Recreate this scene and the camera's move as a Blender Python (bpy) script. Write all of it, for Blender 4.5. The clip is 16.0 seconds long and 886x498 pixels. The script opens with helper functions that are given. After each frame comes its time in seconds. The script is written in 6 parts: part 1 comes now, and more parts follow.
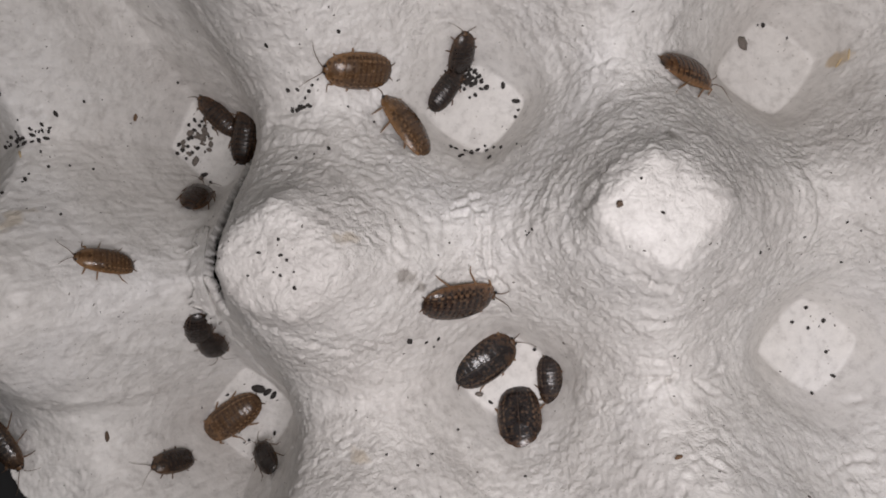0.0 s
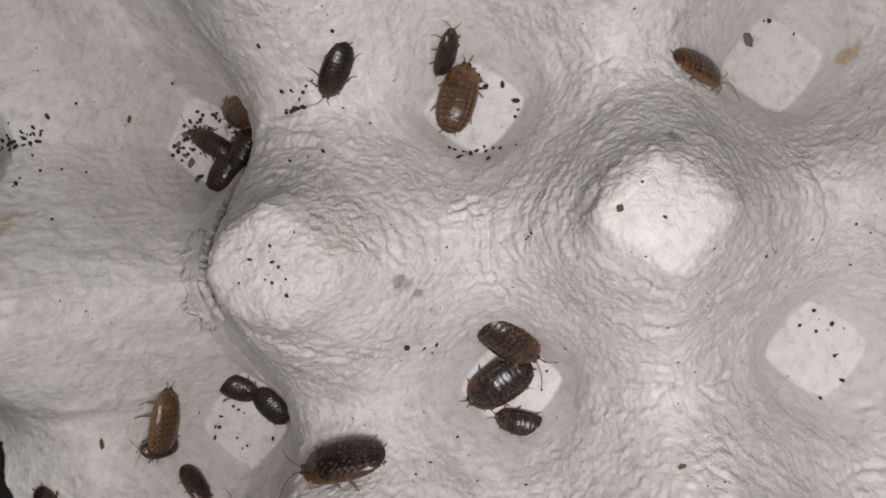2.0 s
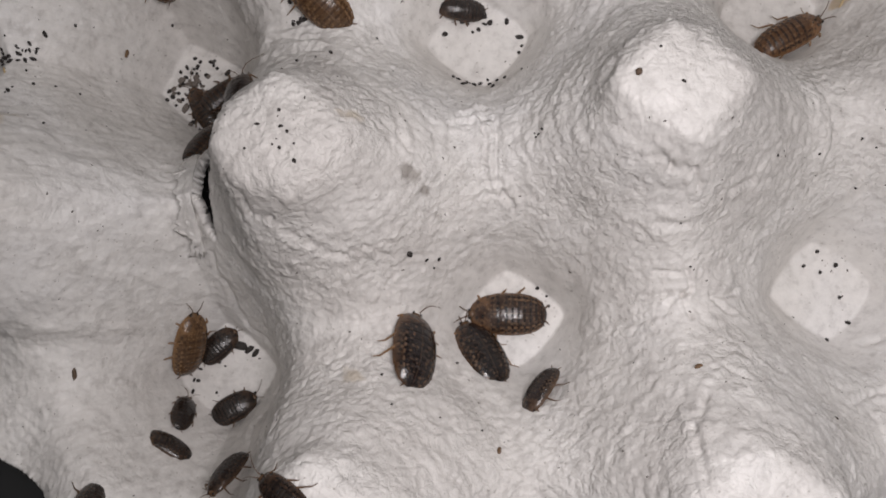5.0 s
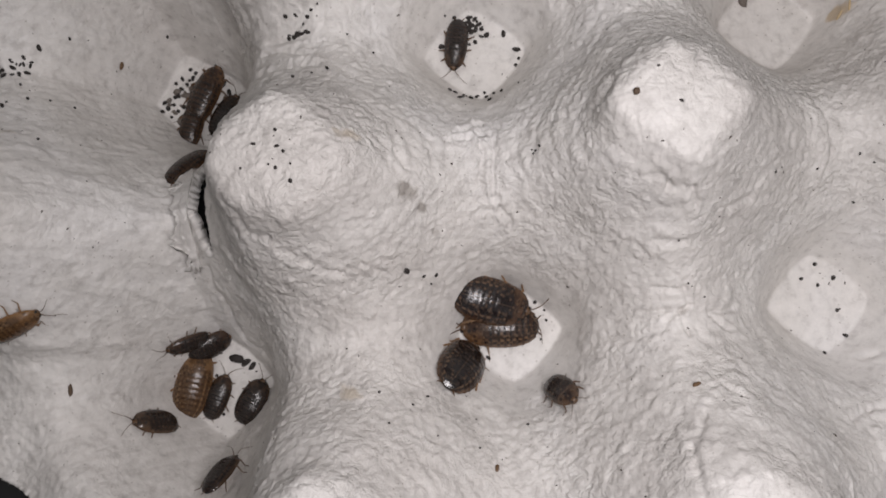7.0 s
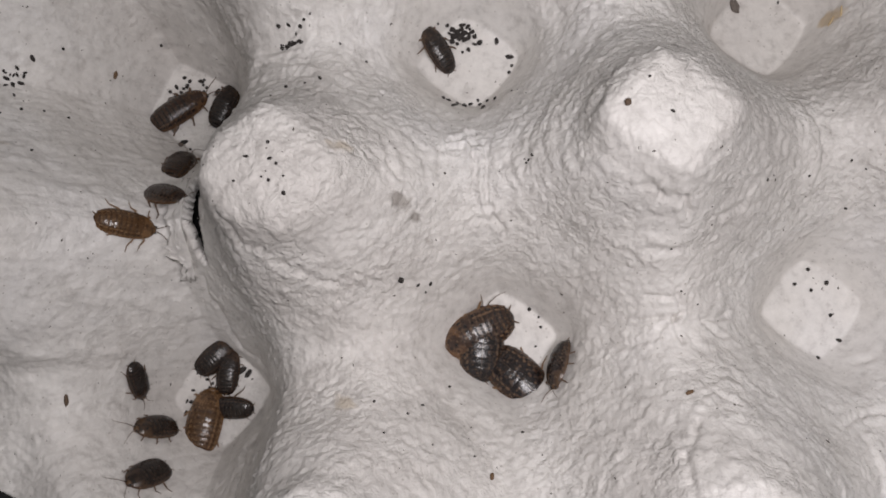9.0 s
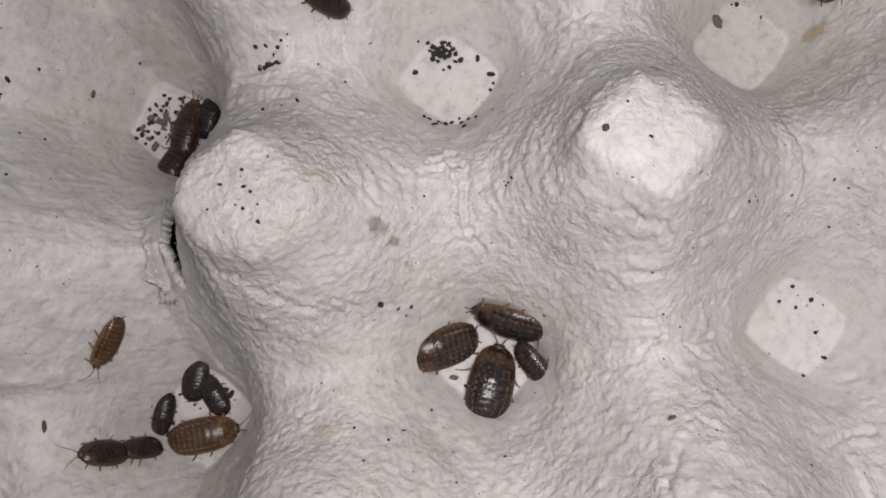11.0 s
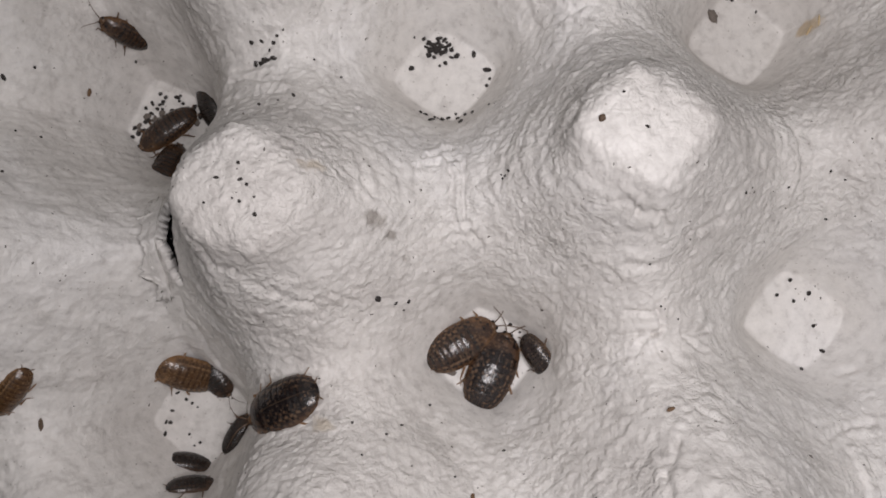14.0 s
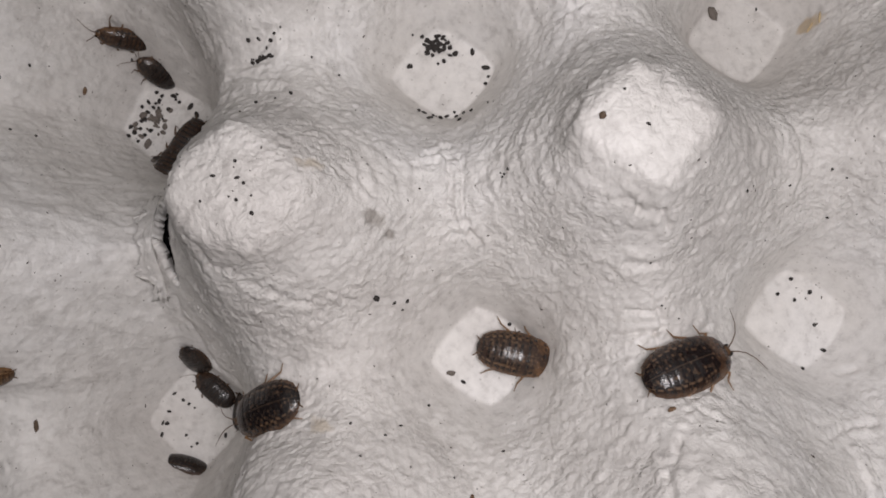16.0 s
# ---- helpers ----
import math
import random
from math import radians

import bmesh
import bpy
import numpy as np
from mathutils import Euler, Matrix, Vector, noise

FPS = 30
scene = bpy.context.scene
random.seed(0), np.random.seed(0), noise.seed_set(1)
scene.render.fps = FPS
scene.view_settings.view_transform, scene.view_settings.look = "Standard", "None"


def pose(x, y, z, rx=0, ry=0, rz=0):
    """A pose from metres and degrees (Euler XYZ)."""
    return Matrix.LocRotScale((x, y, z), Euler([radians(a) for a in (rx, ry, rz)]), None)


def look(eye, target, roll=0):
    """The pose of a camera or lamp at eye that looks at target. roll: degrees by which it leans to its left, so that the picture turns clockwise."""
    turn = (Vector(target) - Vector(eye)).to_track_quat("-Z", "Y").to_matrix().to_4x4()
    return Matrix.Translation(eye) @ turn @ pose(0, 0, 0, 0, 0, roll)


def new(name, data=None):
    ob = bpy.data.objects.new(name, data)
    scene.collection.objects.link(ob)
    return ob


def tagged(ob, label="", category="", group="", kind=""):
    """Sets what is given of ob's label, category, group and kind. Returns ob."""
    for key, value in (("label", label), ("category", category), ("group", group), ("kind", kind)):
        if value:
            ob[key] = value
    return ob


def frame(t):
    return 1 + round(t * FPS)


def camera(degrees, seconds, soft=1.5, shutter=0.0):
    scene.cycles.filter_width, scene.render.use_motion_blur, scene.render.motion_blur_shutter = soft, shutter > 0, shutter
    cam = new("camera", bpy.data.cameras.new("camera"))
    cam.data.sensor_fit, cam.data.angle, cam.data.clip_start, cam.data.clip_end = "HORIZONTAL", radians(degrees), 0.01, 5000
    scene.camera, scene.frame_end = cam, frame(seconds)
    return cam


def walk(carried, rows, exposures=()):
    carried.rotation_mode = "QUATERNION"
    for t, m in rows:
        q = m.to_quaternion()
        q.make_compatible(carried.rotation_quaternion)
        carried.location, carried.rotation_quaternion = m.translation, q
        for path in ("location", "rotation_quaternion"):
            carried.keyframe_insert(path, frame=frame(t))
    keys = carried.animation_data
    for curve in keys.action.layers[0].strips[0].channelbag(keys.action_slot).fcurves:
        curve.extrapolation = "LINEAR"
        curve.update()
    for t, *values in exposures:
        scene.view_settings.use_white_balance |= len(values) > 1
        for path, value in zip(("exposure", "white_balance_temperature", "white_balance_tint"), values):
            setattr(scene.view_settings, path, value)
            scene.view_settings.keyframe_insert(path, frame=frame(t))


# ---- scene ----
cam = camera(56.5, 16.0, 1.8)
PATH = [
    (0.0, -0.00978, 0.02128, 0.13748, 0.7, -0.33, -7.41),
    (0.5, -0.01014, 0.02076, 0.13735, 0.19, 0.14, -7.3),
    (1.0, -0.00902, 0.02169, 0.13566, 0.23, 0.31, -7.38),
    (1.5, -0.00744, 0.02233, 0.13506, 0.28, 0.18, -7.51),
    (2.0, -0.00809, 0.02249, 0.13471, 0.33, 0.23, -7.67),
    (2.5, -0.00891, 0.02222, 0.13354, 0.14, 0.09, -7.65),
    (3.0, -0.01209, 0.01169, 0.13578, 3.1, -0.72, -7.14),
    (3.5, -0.01789, -0.00666, 0.12953, 10.37, -2.36, -6.73),
    (3.7, -0.0154, -0.01645, 0.12699, 11.92, -1.69, -5.95),
    (4.0, -0.01705, -0.00737, 0.12858, 9.83, -2.31, -6.4),
    (4.2, -0.01715, -0.00576, 0.12919, 8.99, -2.2, -6.41),
    (6.3, -0.01679, -0.00183, 0.12951, 7.24, -2.41, -6.42),
    (6.5, -0.01683, -0.00171, 0.12953, 7.42, -2.48, -6.47),
    (7.0, -0.01677, -0.00183, 0.12937, 7.42, -2.48, -6.58),
    (7.5, -0.01646, -0.00123, 0.12919, 7.2, -2.48, -6.72),
    (8.0, -0.01619, -0.00071, 0.12959, 7.22, -2.43, -6.85),
    (10.3, -0.01581, -0.00018, 0.12998, 7.4, -2.77, -7.11),
    (10.5, -0.01495, 0.00076, 0.12975, 7.3, -2.63, -7.19),
    (11.0, -0.01354, 0.0028, 0.12924, 7.24, -2.87, -7.45),
    (11.5, -0.01435, 0.00173, 0.12952, 7.36, -2.86, -7.57),
    (12.0, -0.01419, 0.00206, 0.12994, 7.31, -2.91, -7.71),
    (12.5, -0.01501, 0.00106, 0.12947, 7.52, -3.0, -7.58),
    (13.0, -0.01477, 0.00054, 0.12929, 7.84, -3.04, -7.5),
    (13.5, -0.01363, 0.0011, 0.12868, 7.72, -3.04, -7.68),
    (14.0, -0.01371, 0.00117, 0.12887, 7.68, -3.0, -7.82),
    (14.5, -0.01451, 0.00023, 0.12963, 7.86, -3.03, -7.81),
    (15.0, -0.01494, 0.00061, 0.12996, 7.91, -3.19, -7.82),
    (15.5, -0.01477, 0.00034, 0.12927, 7.9, -3.21, -7.79),
    (16.0, -0.01384, 0.00122, 0.1279, 7.67, -3.16, -7.92),
]
walk(cam, [(t, pose(x, y, z, rx, ry, rz)) for t, x, y, z, rx, ry, rz in PATH])

# ---- light: one small lamp held over the open tub, close behind the camera, and dim room light ----
world = bpy.data.worlds.new("room")
scene.world = world
world.use_nodes = True
world.node_tree.nodes["Background"].inputs[0].default_value = (1.0, 0.97, 0.94, 1)
world.node_tree.nodes["Background"].inputs[1].default_value = 0.35

inspection_lamp = new("inspection_lamp", bpy.data.lights.new("inspection_lamp", "AREA"))
inspection_lamp.data.shape, inspection_lamp.data.size, inspection_lamp.data.size_y = "RECTANGLE", 0.042, 0.036
inspection_lamp.data.energy = 0.150
inspection_lamp.data.color = (1.0, 0.944, 0.966)
inspection_lamp.matrix_world = look((0.001, -0.003, 0.155), (0.0, 0.0, 0.0))
scene.view_settings.exposure = 0.0


# ---- materials ----
def material(name, base, rough=0.6):
    """A node material with its principled shader; returns both, and two short makers of nodes and links."""
    m = bpy.data.materials.new(name)
    m.use_nodes = True
    nt = m.node_tree
    b = nt.nodes["Principled BSDF"]
    b.inputs["Base Color"].default_value = (*base, 1)
    b.inputs["Roughness"].default_value = rough

    def node(kind, **values):
        n = nt.nodes.new(kind)
        for k, v in values.items():
            n.inputs[k].default_value = v
        return n

    return m, b, node, nt.links.new


def ramp(node, stops):
    n = node("ShaderNodeValToRGB")
    e = n.color_ramp.elements
    e[0].position, e[0].color = stops[0][0], (*stops[0][1], 1)
    e[1].position, e[1].color = stops[-1][0], (*stops[-1][1], 1)
    for p, c in stops[1:-1]:
        s = e.new(p)
        s.color = (*c, 1)
    return n


GREY, TAN, STRAW = (0.57, 0.55, 0.53), (0.89, 0.83, 0.74), (0.80, 0.68, 0.52)
STAINS = [(-14.4, 19.4, 1.3, GREY), (-12.7, 17.7, 0.8, GREY), (-11.1, 14.7, 1.0, GREY), (-21.1, 25.6, 1.3, TAN),
          (-24.9, -5.8, 1.6, TAN), (58.3, 44.8, 1.1, STRAW), (-71.5, 35.2, 2.0, TAN), (21.6, 33.1, 1.0, GREY)]


def pulp_material():
    m, b, node, link = material("moulded_pulp", (0.62, 0.60, 0.57), 0.85)
    where = node("ShaderNodeTexCoord")
    big = node("ShaderNodeTexNoise", Scale=28.0, Detail=5.0, Roughness=0.6)
    fine = node("ShaderNodeTexNoise", Scale=480.0, Detail=4.0, Roughness=0.65)
    flecks = node("ShaderNodeTexVoronoi", Scale=900.0)
    for n in (big, fine, flecks):
        link(where.outputs["Object"], n.inputs["Vector"])
    tone = ramp(node, [(0.34, (0.57, 0.545, 0.52)), (0.52, (0.655, 0.635, 0.61)), (0.68, (0.705, 0.69, 0.675))])
    link(big.outputs["Fac"], tone.inputs["Fac"])
    grain = ramp(node, [(0.28, (0.70, 0.69, 0.685)), (0.47, (0.97, 0.97, 0.97)), (0.6, (1.05, 1.05, 1.05)), (0.8, (1.16, 1.16, 1.165))])
    link(fine.outputs["Fac"], grain.inputs["Fac"])
    mul = node("ShaderNodeMixRGB", Fac=0.8)
    mul.blend_type = "MULTIPLY"
    link(tone.outputs["Color"], mul.inputs["Color1"])
    link(grain.outputs["Color"], mul.inputs["Color2"])
    dot = ramp(node, [(0.10, (0.62, 0.60, 0.58)), (0.17, (1, 1, 1))])
    link(flecks.outputs["Distance"], dot.inputs["Fac"])
    few = ramp(node, [(0.54, (0, 0, 0)), (0.62, (0.8, 0.8, 0.8))])
    link(flecks.outputs["Color"], few.inputs["Fac"])
    pits = node("ShaderNodeMixRGB")
    pits.blend_type = "MULTIPLY"
    link(few.outputs["Color"], pits.inputs["Fac"])
    link(mul.outputs["Color"], pits.inputs["Color1"])
    link(dot.outputs["Color"], pits.inputs["Color2"])
    colour = pits.outputs["Color"]
    warp = node("ShaderNodeTexNoise", Scale=330.0, Detail=4.0)
    link(where.outputs["Object"], warp.inputs["Vector"])
    level = node("ShaderNodeVectorMath")
    level.operation = "MULTIPLY"
    link(where.outputs["Object"], level.inputs[0])
    level.inputs[1].default_value = (1, 1, 0)
    for x, y, size, tint in STAINS:
        d = node("ShaderNodeVectorMath")
        d.operation = "DISTANCE"
        link(level.outputs[0], d.inputs[0])
        d.inputs[1].default_value = (x * 0.001, y * 0.001, 0)
        rough = node("ShaderNodeMath")
        rough.operation = "MULTIPLY_ADD"
        link(warp.outputs["Fac"], rough.inputs[0])
        rough.inputs[1].default_value = size * 0.0030
        link(d.outputs["Value"], rough.inputs[2])
        mask = node("ShaderNodeMapRange")
        link(rough.outputs[0], mask.inputs["Value"])
        mask.inputs["From Min"].default_value = size * 0.0025
        mask.inputs["From Max"].default_value = size * 0.0019
        stain = node("ShaderNodeMixRGB")
        stain.blend_type = "MULTIPLY"
        link(mask.outputs["Result"], stain.inputs["Fac"])
        link(colour, stain.inputs["Color1"])
        stain.inputs["Color2"].default_value = (*tint, 1)
        colour = stain.outputs["Color"]
    link(colour, b.inputs["Base Color"])
    height = None
    for scale, weight in ((300.0, 0.85), (600.0, 0.50), (1300.0, 0.13)):
        n = node("ShaderNodeTexNoise", Scale=scale, Detail=3.0, Roughness=0.55, Distortion=0.5)
        link(where.outputs["Object"], n.inputs["Vector"])
        off = node("ShaderNodeMath")
        off.operation = "SUBTRACT"
        link(n.outputs["Fac"], off.inputs[0])
        off.inputs[1].default_value = 0.5
        fold = node("ShaderNodeMath")
        fold.operation = "ABSOLUTE" if scale < 800 else "ADD"
        link(off.outputs[0], fold.inputs[0])
        add = node("ShaderNodeMath")
        add.operation = "MULTIPLY_ADD"
        link(fold.outputs[0], add.inputs[0])
        add.inputs[1].default_value = weight
        if height is None:
            add.inputs[2].default_value = 0.0
        else:
            link(height.outputs[0], add.inputs[2])
        height = add
    patches = ramp(node, [(0.36, (0.35, 0.35, 0.35)), (0.66, (1, 1, 1))])
    wide = node("ShaderNodeTexNoise", Scale=75.0, Detail=2.0)
    link(where.outputs["Object"], wide.inputs["Vector"])
    link(wide.outputs["Fac"], patches.inputs["Fac"])
    axes = node("ShaderNodeSeparateXYZ")
    link(where.outputs["Object"], axes.inputs[0])
    rise = node("ShaderNodeMapRange")
    link(axes.outputs["Z"], rise.inputs["Value"])
    rise.inputs["From Min"].default_value, rise.inputs["From Max"].default_value = 0.004, 0.015
    rise.inputs["To Min"].default_value, rise.inputs["To Max"].default_value = 0.22, 1.0
    worn = node("ShaderNodeMapRange")
    link(axes.outputs["X"], worn.inputs["Value"])
    worn.inputs["From Min"].default_value, worn.inputs["From Max"].default_value = -0.047, -0.036
    worn.inputs["To Min"].default_value, worn.inputs["To Max"].default_value = 0.46, 0.86
    both = node("ShaderNodeMath")
    both.operation = "MULTIPLY"
    link(patches.outputs["Color"], both.inputs[0])
    link(worn.outputs["Result"], both.inputs[1])
    rough_face = node("ShaderNodeMath")
    rough_face.operation = "MULTIPLY"
    link(both.outputs[0], rough_face.inputs[0])
    old = node("ShaderNodeMapRange")
    link(axes.outputs["X"], old.inputs["Value"])
    old.inputs["From Min"].default_value, old.inputs["From Max"].default_value = -0.029, -0.036
    old.inputs["To Max"].default_value = 0.9
    most = node("ShaderNodeMath")
    most.operation = "MAXIMUM"
    link(rise.outputs["Result"], most.inputs[0])
    link(old.outputs["Result"], most.inputs[1])
    link(most.outputs[0], rough_face.inputs[1])
    bump = node("ShaderNodeBump", Distance=0.0015)
    link(rough_face.outputs[0], bump.inputs["Strength"])
    link(height.outputs[0], bump.inputs["Height"])
    link(bump.outputs["Normal"], b.inputs["Normal"])
    b.inputs["Roughness"].default_value = 0.54
    b.inputs["Specular IOR Level"].default_value = 0.42
    return m


def plastic_material():
    m, b, node, link = material("black_plastic", (0.012, 0.012, 0.013), 0.45)
    n = node("ShaderNodeTexNoise", Scale=60.0, Detail=4.0)
    r = ramp(node, [(0.3, (0.35, 0.35, 0.35)), (0.8, (0.6, 0.6, 0.6))])
    link(n.outputs["Fac"], r.inputs["Fac"])
    link(r.outputs["Color"], b.inputs["Roughness"])
    return m


PULP = pulp_material()
PLASTIC = plastic_material()


def part(name, bm, mat, parent, label=""):
    """Links a bmesh as one mesh object under a thing or a part."""
    me = bpy.data.meshes.new(name)
    bm.to_mesh(me)
    bm.free()
    me.materials.append(mat)
    ob = new(name, me)
    ob.parent = parent
    if label:
        ob["label"] = label
    return ob


# ---- the egg tray: a sheet of pockets and posts, in millimetres, lattice a across and b up ----
MM = 0.001
A_NODES = [-2.5, -2.0, -1.5, -1.0, -0.81, -0.58, -0.5, 0.0, 0.5, 1.0, 1.5, 2.0]
X_NODES = [-122.0, -98.0, -74.0, -48.5, -39.3, -31.6, -25.0, 0.0, 24.7, 50.0, 74.5, 99.5]
B_NODES = [-2.0, -1.0, 0.0, 1.0, 2.0, 3.0]
Y_NODES = [-92.0, -46.0, 0.0, 45.5, 91.0, 137.0]
POST_A = [-2.5, -1.5, -0.5, 0.5, 1.5, 2.5]
POST_Z = [22.0, 22.0, 34.0, 40.0, 40.0, 40.0]
POST_LEAN = [-2.0, -2.0, -6.0, -9.0, -9.0, -9.0]


def soft_ramp(t, low, high):
    """0 to 1, straight between, with its two ends rounded over low and high."""
    t = np.asarray(t, float)
    a = 0.5 * (t + np.sqrt(t * t + low * low)) - 0.5 * low * np.exp(-np.abs(t) * 3)
    u = 1.0 - a
    return 1.0 - 0.5 * (u + np.sqrt(u * u + high * high))


FINE = np.linspace(-3.5, 3.5, 1401)


def smooth_line(nodes, values, reach):
    """A line through the nodes with its corners rounded over reach."""
    raw = np.interp(FINE, nodes, values)
    first, last = raw[0], raw[-1]
    k = np.arange(-int(4 * reach / 0.005), int(4 * reach / 0.005) + 1) * 0.005
    w = np.exp(-0.5 * (k / reach) ** 2)
    n = len(k) // 2
    padded = np.concatenate([np.full(n, first), raw, np.full(n, last)])
    return np.convolve(padded, w / w.sum(), "valid")


X_LINE = smooth_line(A_NODES, X_NODES, 0.035)
Y_LINE = smooth_line(B_NODES, Y_NODES, 0.05)
Z_LINE = smooth_line(POST_A, POST_Z, 0.12)
LEAN_LINE = smooth_line(POST_A, POST_LEAN, 0.12)


def tray_surface(a, b):
    """The sheet's points in millimetres, before its relief, and how far each lies up its post (0 to 1)."""
    u, v = np.abs(a - np.round(a)) * 2, np.abs(b - np.round(b)) * 2
    p = 1.2
    near, far = (u ** p + v ** p) ** (1 / p), ((1 - u) ** p + (1 - v) ** p) ** (1 / p)
    diamond = near / (near + far)
    cosine = 1 - (2 - np.cos(np.pi * u) - np.cos(np.pi * v)) / 2
    rounded = np.arccos(np.clip(cosine, -1, 1)) / np.pi
    low = np.clip((rounded - 0.16) / 0.22, 0, 1)
    high = np.clip((0.84 - rounded) / 0.16, 0, 1)
    w = low * low * (3 - 2 * low) * high * high * (3 - 2 * high)
    w = w * np.clip((a + 1.05) / 0.25, 0.55, 1)
    s = diamond * (1 - w) + rounded * w
    step = np.clip((a + 0.82) / 0.62, 0, 1)
    floor = -20.0 + 20.0 * step * step * (3 - 2 * step)
    top = np.interp(a, FINE, Z_LINE)
    lift = soft_ramp((2 * s - 0.39) / 1.235, np.where(a < -0.6, 0.008, 0.013), 0.06)
    z = floor + (top - floor) * lift
    up = np.clip((s - 0.16) / 0.84, 0, 1)
    x = np.interp(a, FINE, X_LINE) + np.interp(a, FINE, LEAN_LINE) * up
    x = x - 1.0 * np.clip(a - 0.5, 0, 0.5) * 2 * np.clip(b, 0, 1) * (1 - up)
    off = np.clip((np.abs(b - 0.5) - 0.56) / 0.5, 0, 1) * np.clip((a + 1.3) / 0.3, 0, 1) * np.clip((-0.58 - a) / 0.3, 0, 1)
    x = x - np.where(b > 0.5, 7.0, 1.5) * off * (2 - off)
    sag = np.clip((-0.5 - a) / 0.35, 0, 1)
    y = np.interp(b, FINE, Y_LINE) + 1.5 * up + 7.0 * (b - 0.5) * sag * sag * (3 - 2 * sag) + (1.7 * np.clip(b, 0, 1) - 1.2) * np.clip(a, 0, 1) * (1 - up)
    west, low = np.clip((-58.0 - x) / 19.0, 0, 1), np.clip((12.0 - y) / 18.0, 0, 1)
    flange = west * west * (3 - 2 * west) * low * low * (3 - 2 * low)
    z = z * (1 - flange) - 1.0 * flange
    south = up * np.clip(-3 * b, 0, 1) * np.clip(2 * a, 0, 1)
    x, y = x + 3.0 * south, y - 5.0 * south
    return x, y, z, s


def tray_edge(y):
    """Where the tray ends on its far side, in millimetres."""
    return np.interp(y, [-60.0, -29.0, -21.6, -18.7, -16.3, -14.5, -13.0, -10.8, -8.5, -5.0, -1.0, 1.0, 8.0],
                     [-52.0, -62.0, -69.8, -73.0, -75.0, -77.4, -79.6, -81.8, -83.8, -85.2, -85.8, -87.0, -111.0])


# fine cracks in the pulp, from point to point
CREASES = [(21.1, 4.4, 21.3, 0.4), (21.3, 0.4, 20.6, -0.1), (20.6, -0.1, 20.9, -3.2), (16.5, 0.5, 20.6, 0.2), (20.6, 0.1, 18.6, -1.2),
           (24.5, -0.7, 29.3, -0.4), (24.6, -1.1, 27.7, -3.6), (17.3, 3.6, 21.3, 3.2), (16.4, 9.3, 20.3, 8.9), (14.3, 16.4, 16.4, 14.6),
           (16.4, 14.6, 19.3, 14.3), (19.3, 14.3, 20.4, 12.4), (26.0, 12.0, 29.6, 13.5), (15.3, 46.2, 18.6, 46.9), (9.7, 25.5, 11.4, 27.5),
           (52.0, -10.3, 54.4, -9.4), (43.0, -17.3, 46.7, -16.8), (46.7, -16.8, 50.7, -16.9), (18.2, -12.8, 15.4, -16.4), (22.3, -10.1, 24.2, -11.5)]
SADDLE_CREASES = [(-1.7, 26.6, -2.4, 18.7), (-7.2, 27.8, -2.8, 29.2), (-4.4, 18.6, -1.8, 18.6), (-1.5, 17.5, 0.0, 15.2), (-8.2, 26.6, -4.8, 26.8), (-3.6, 26.1, -4.2, 19.3), (-15.4, 25.6, -14.5, 22.1)]

HUMP_CREASES = [(-36.9, 19.8, -34.8, 15.9), (-34.8, 15.9, -32.5, 14.7), (-32.5, 14.7, -28.2, 11.7), (-28.2, 11.7, -24.7, 10.1), (-24.7, 10.1, -23.1, 8.8),
                (-24.0, 10.0, -21.5, 11.0), (-21.5, 11.0, -18.0, 10.0), (-31.3, -2.8, -28.4, -3.7), (-28.4, -3.7, -25.9, -2.7), (-7.2, 28.6, -1.6, 27.3),
                (-32.6, 45.4, -25.5, 42.9), (-31.6, 41.5, -24.7, 40.3), (-32.4, 47.2, -26.9, 46.1),
                (15.5, -15.1, 13.8, -21.9), (44.6, 26.9, 45.7, 20.0), (45.7, 20.0, 44.6, 16.6), (-3.3, 27.5, -3.6, 19.0), (-1.2, 26.5, -1.6, 18.0), (13.2, -3.4, 18.3, -2.1)]
# broad dents and ridges: from point to point, breadth, height
FOLDS = [(-76.8, 5.0, -70.7, 3.2, 1.4, -0.5), (-46.3, 14.9, -44.6, 4.9, 0.5, -0.45), (-44.6, 4.9, -37.2, -3.6, 0.5, -0.45), (-37.2, -4.6, -44.0, -13.2, 0.5, -0.45), (-44.0, -13.2, -44.4, -20.0, 0.5, -0.4), (-71.5, 6.6, -62.0, 5.6, 1.3, 0.5), (-66.0, -13.5, -64.4, -17.0, 1.2, 0.35), (-66.0, -13.5, -64.0, -10.4, 1.0, 0.2),
         (-68.0, 30.0, -56.0, 27.0, 1.5, 0.35), (-60.0, 20.0, -53.0, 24.0, 1.2, 0.3), (-64.0, 14.0, -56.0, 12.5, 1.0, 0.3), (-72.0, 22.0, -64.0, 21.0, 1.4, -0.35),
         (-32.0, 43.4, -25.0, 41.6, 0.8, 0.45), (-32.5, 46.3, -26.5, 44.6, 0.7, 0.35), (-3.0, 37.0, -4.6, 25.0, 1.0, 0.4), (0.0, 26.0, -0.6, 18.5, 1.0, 0.4),
         (43.2, 27.0, 44.3, 17.0, 1.2, 0.5), (20.0, 1.6, 27.5, 1.2, 1.2, 0.35)]


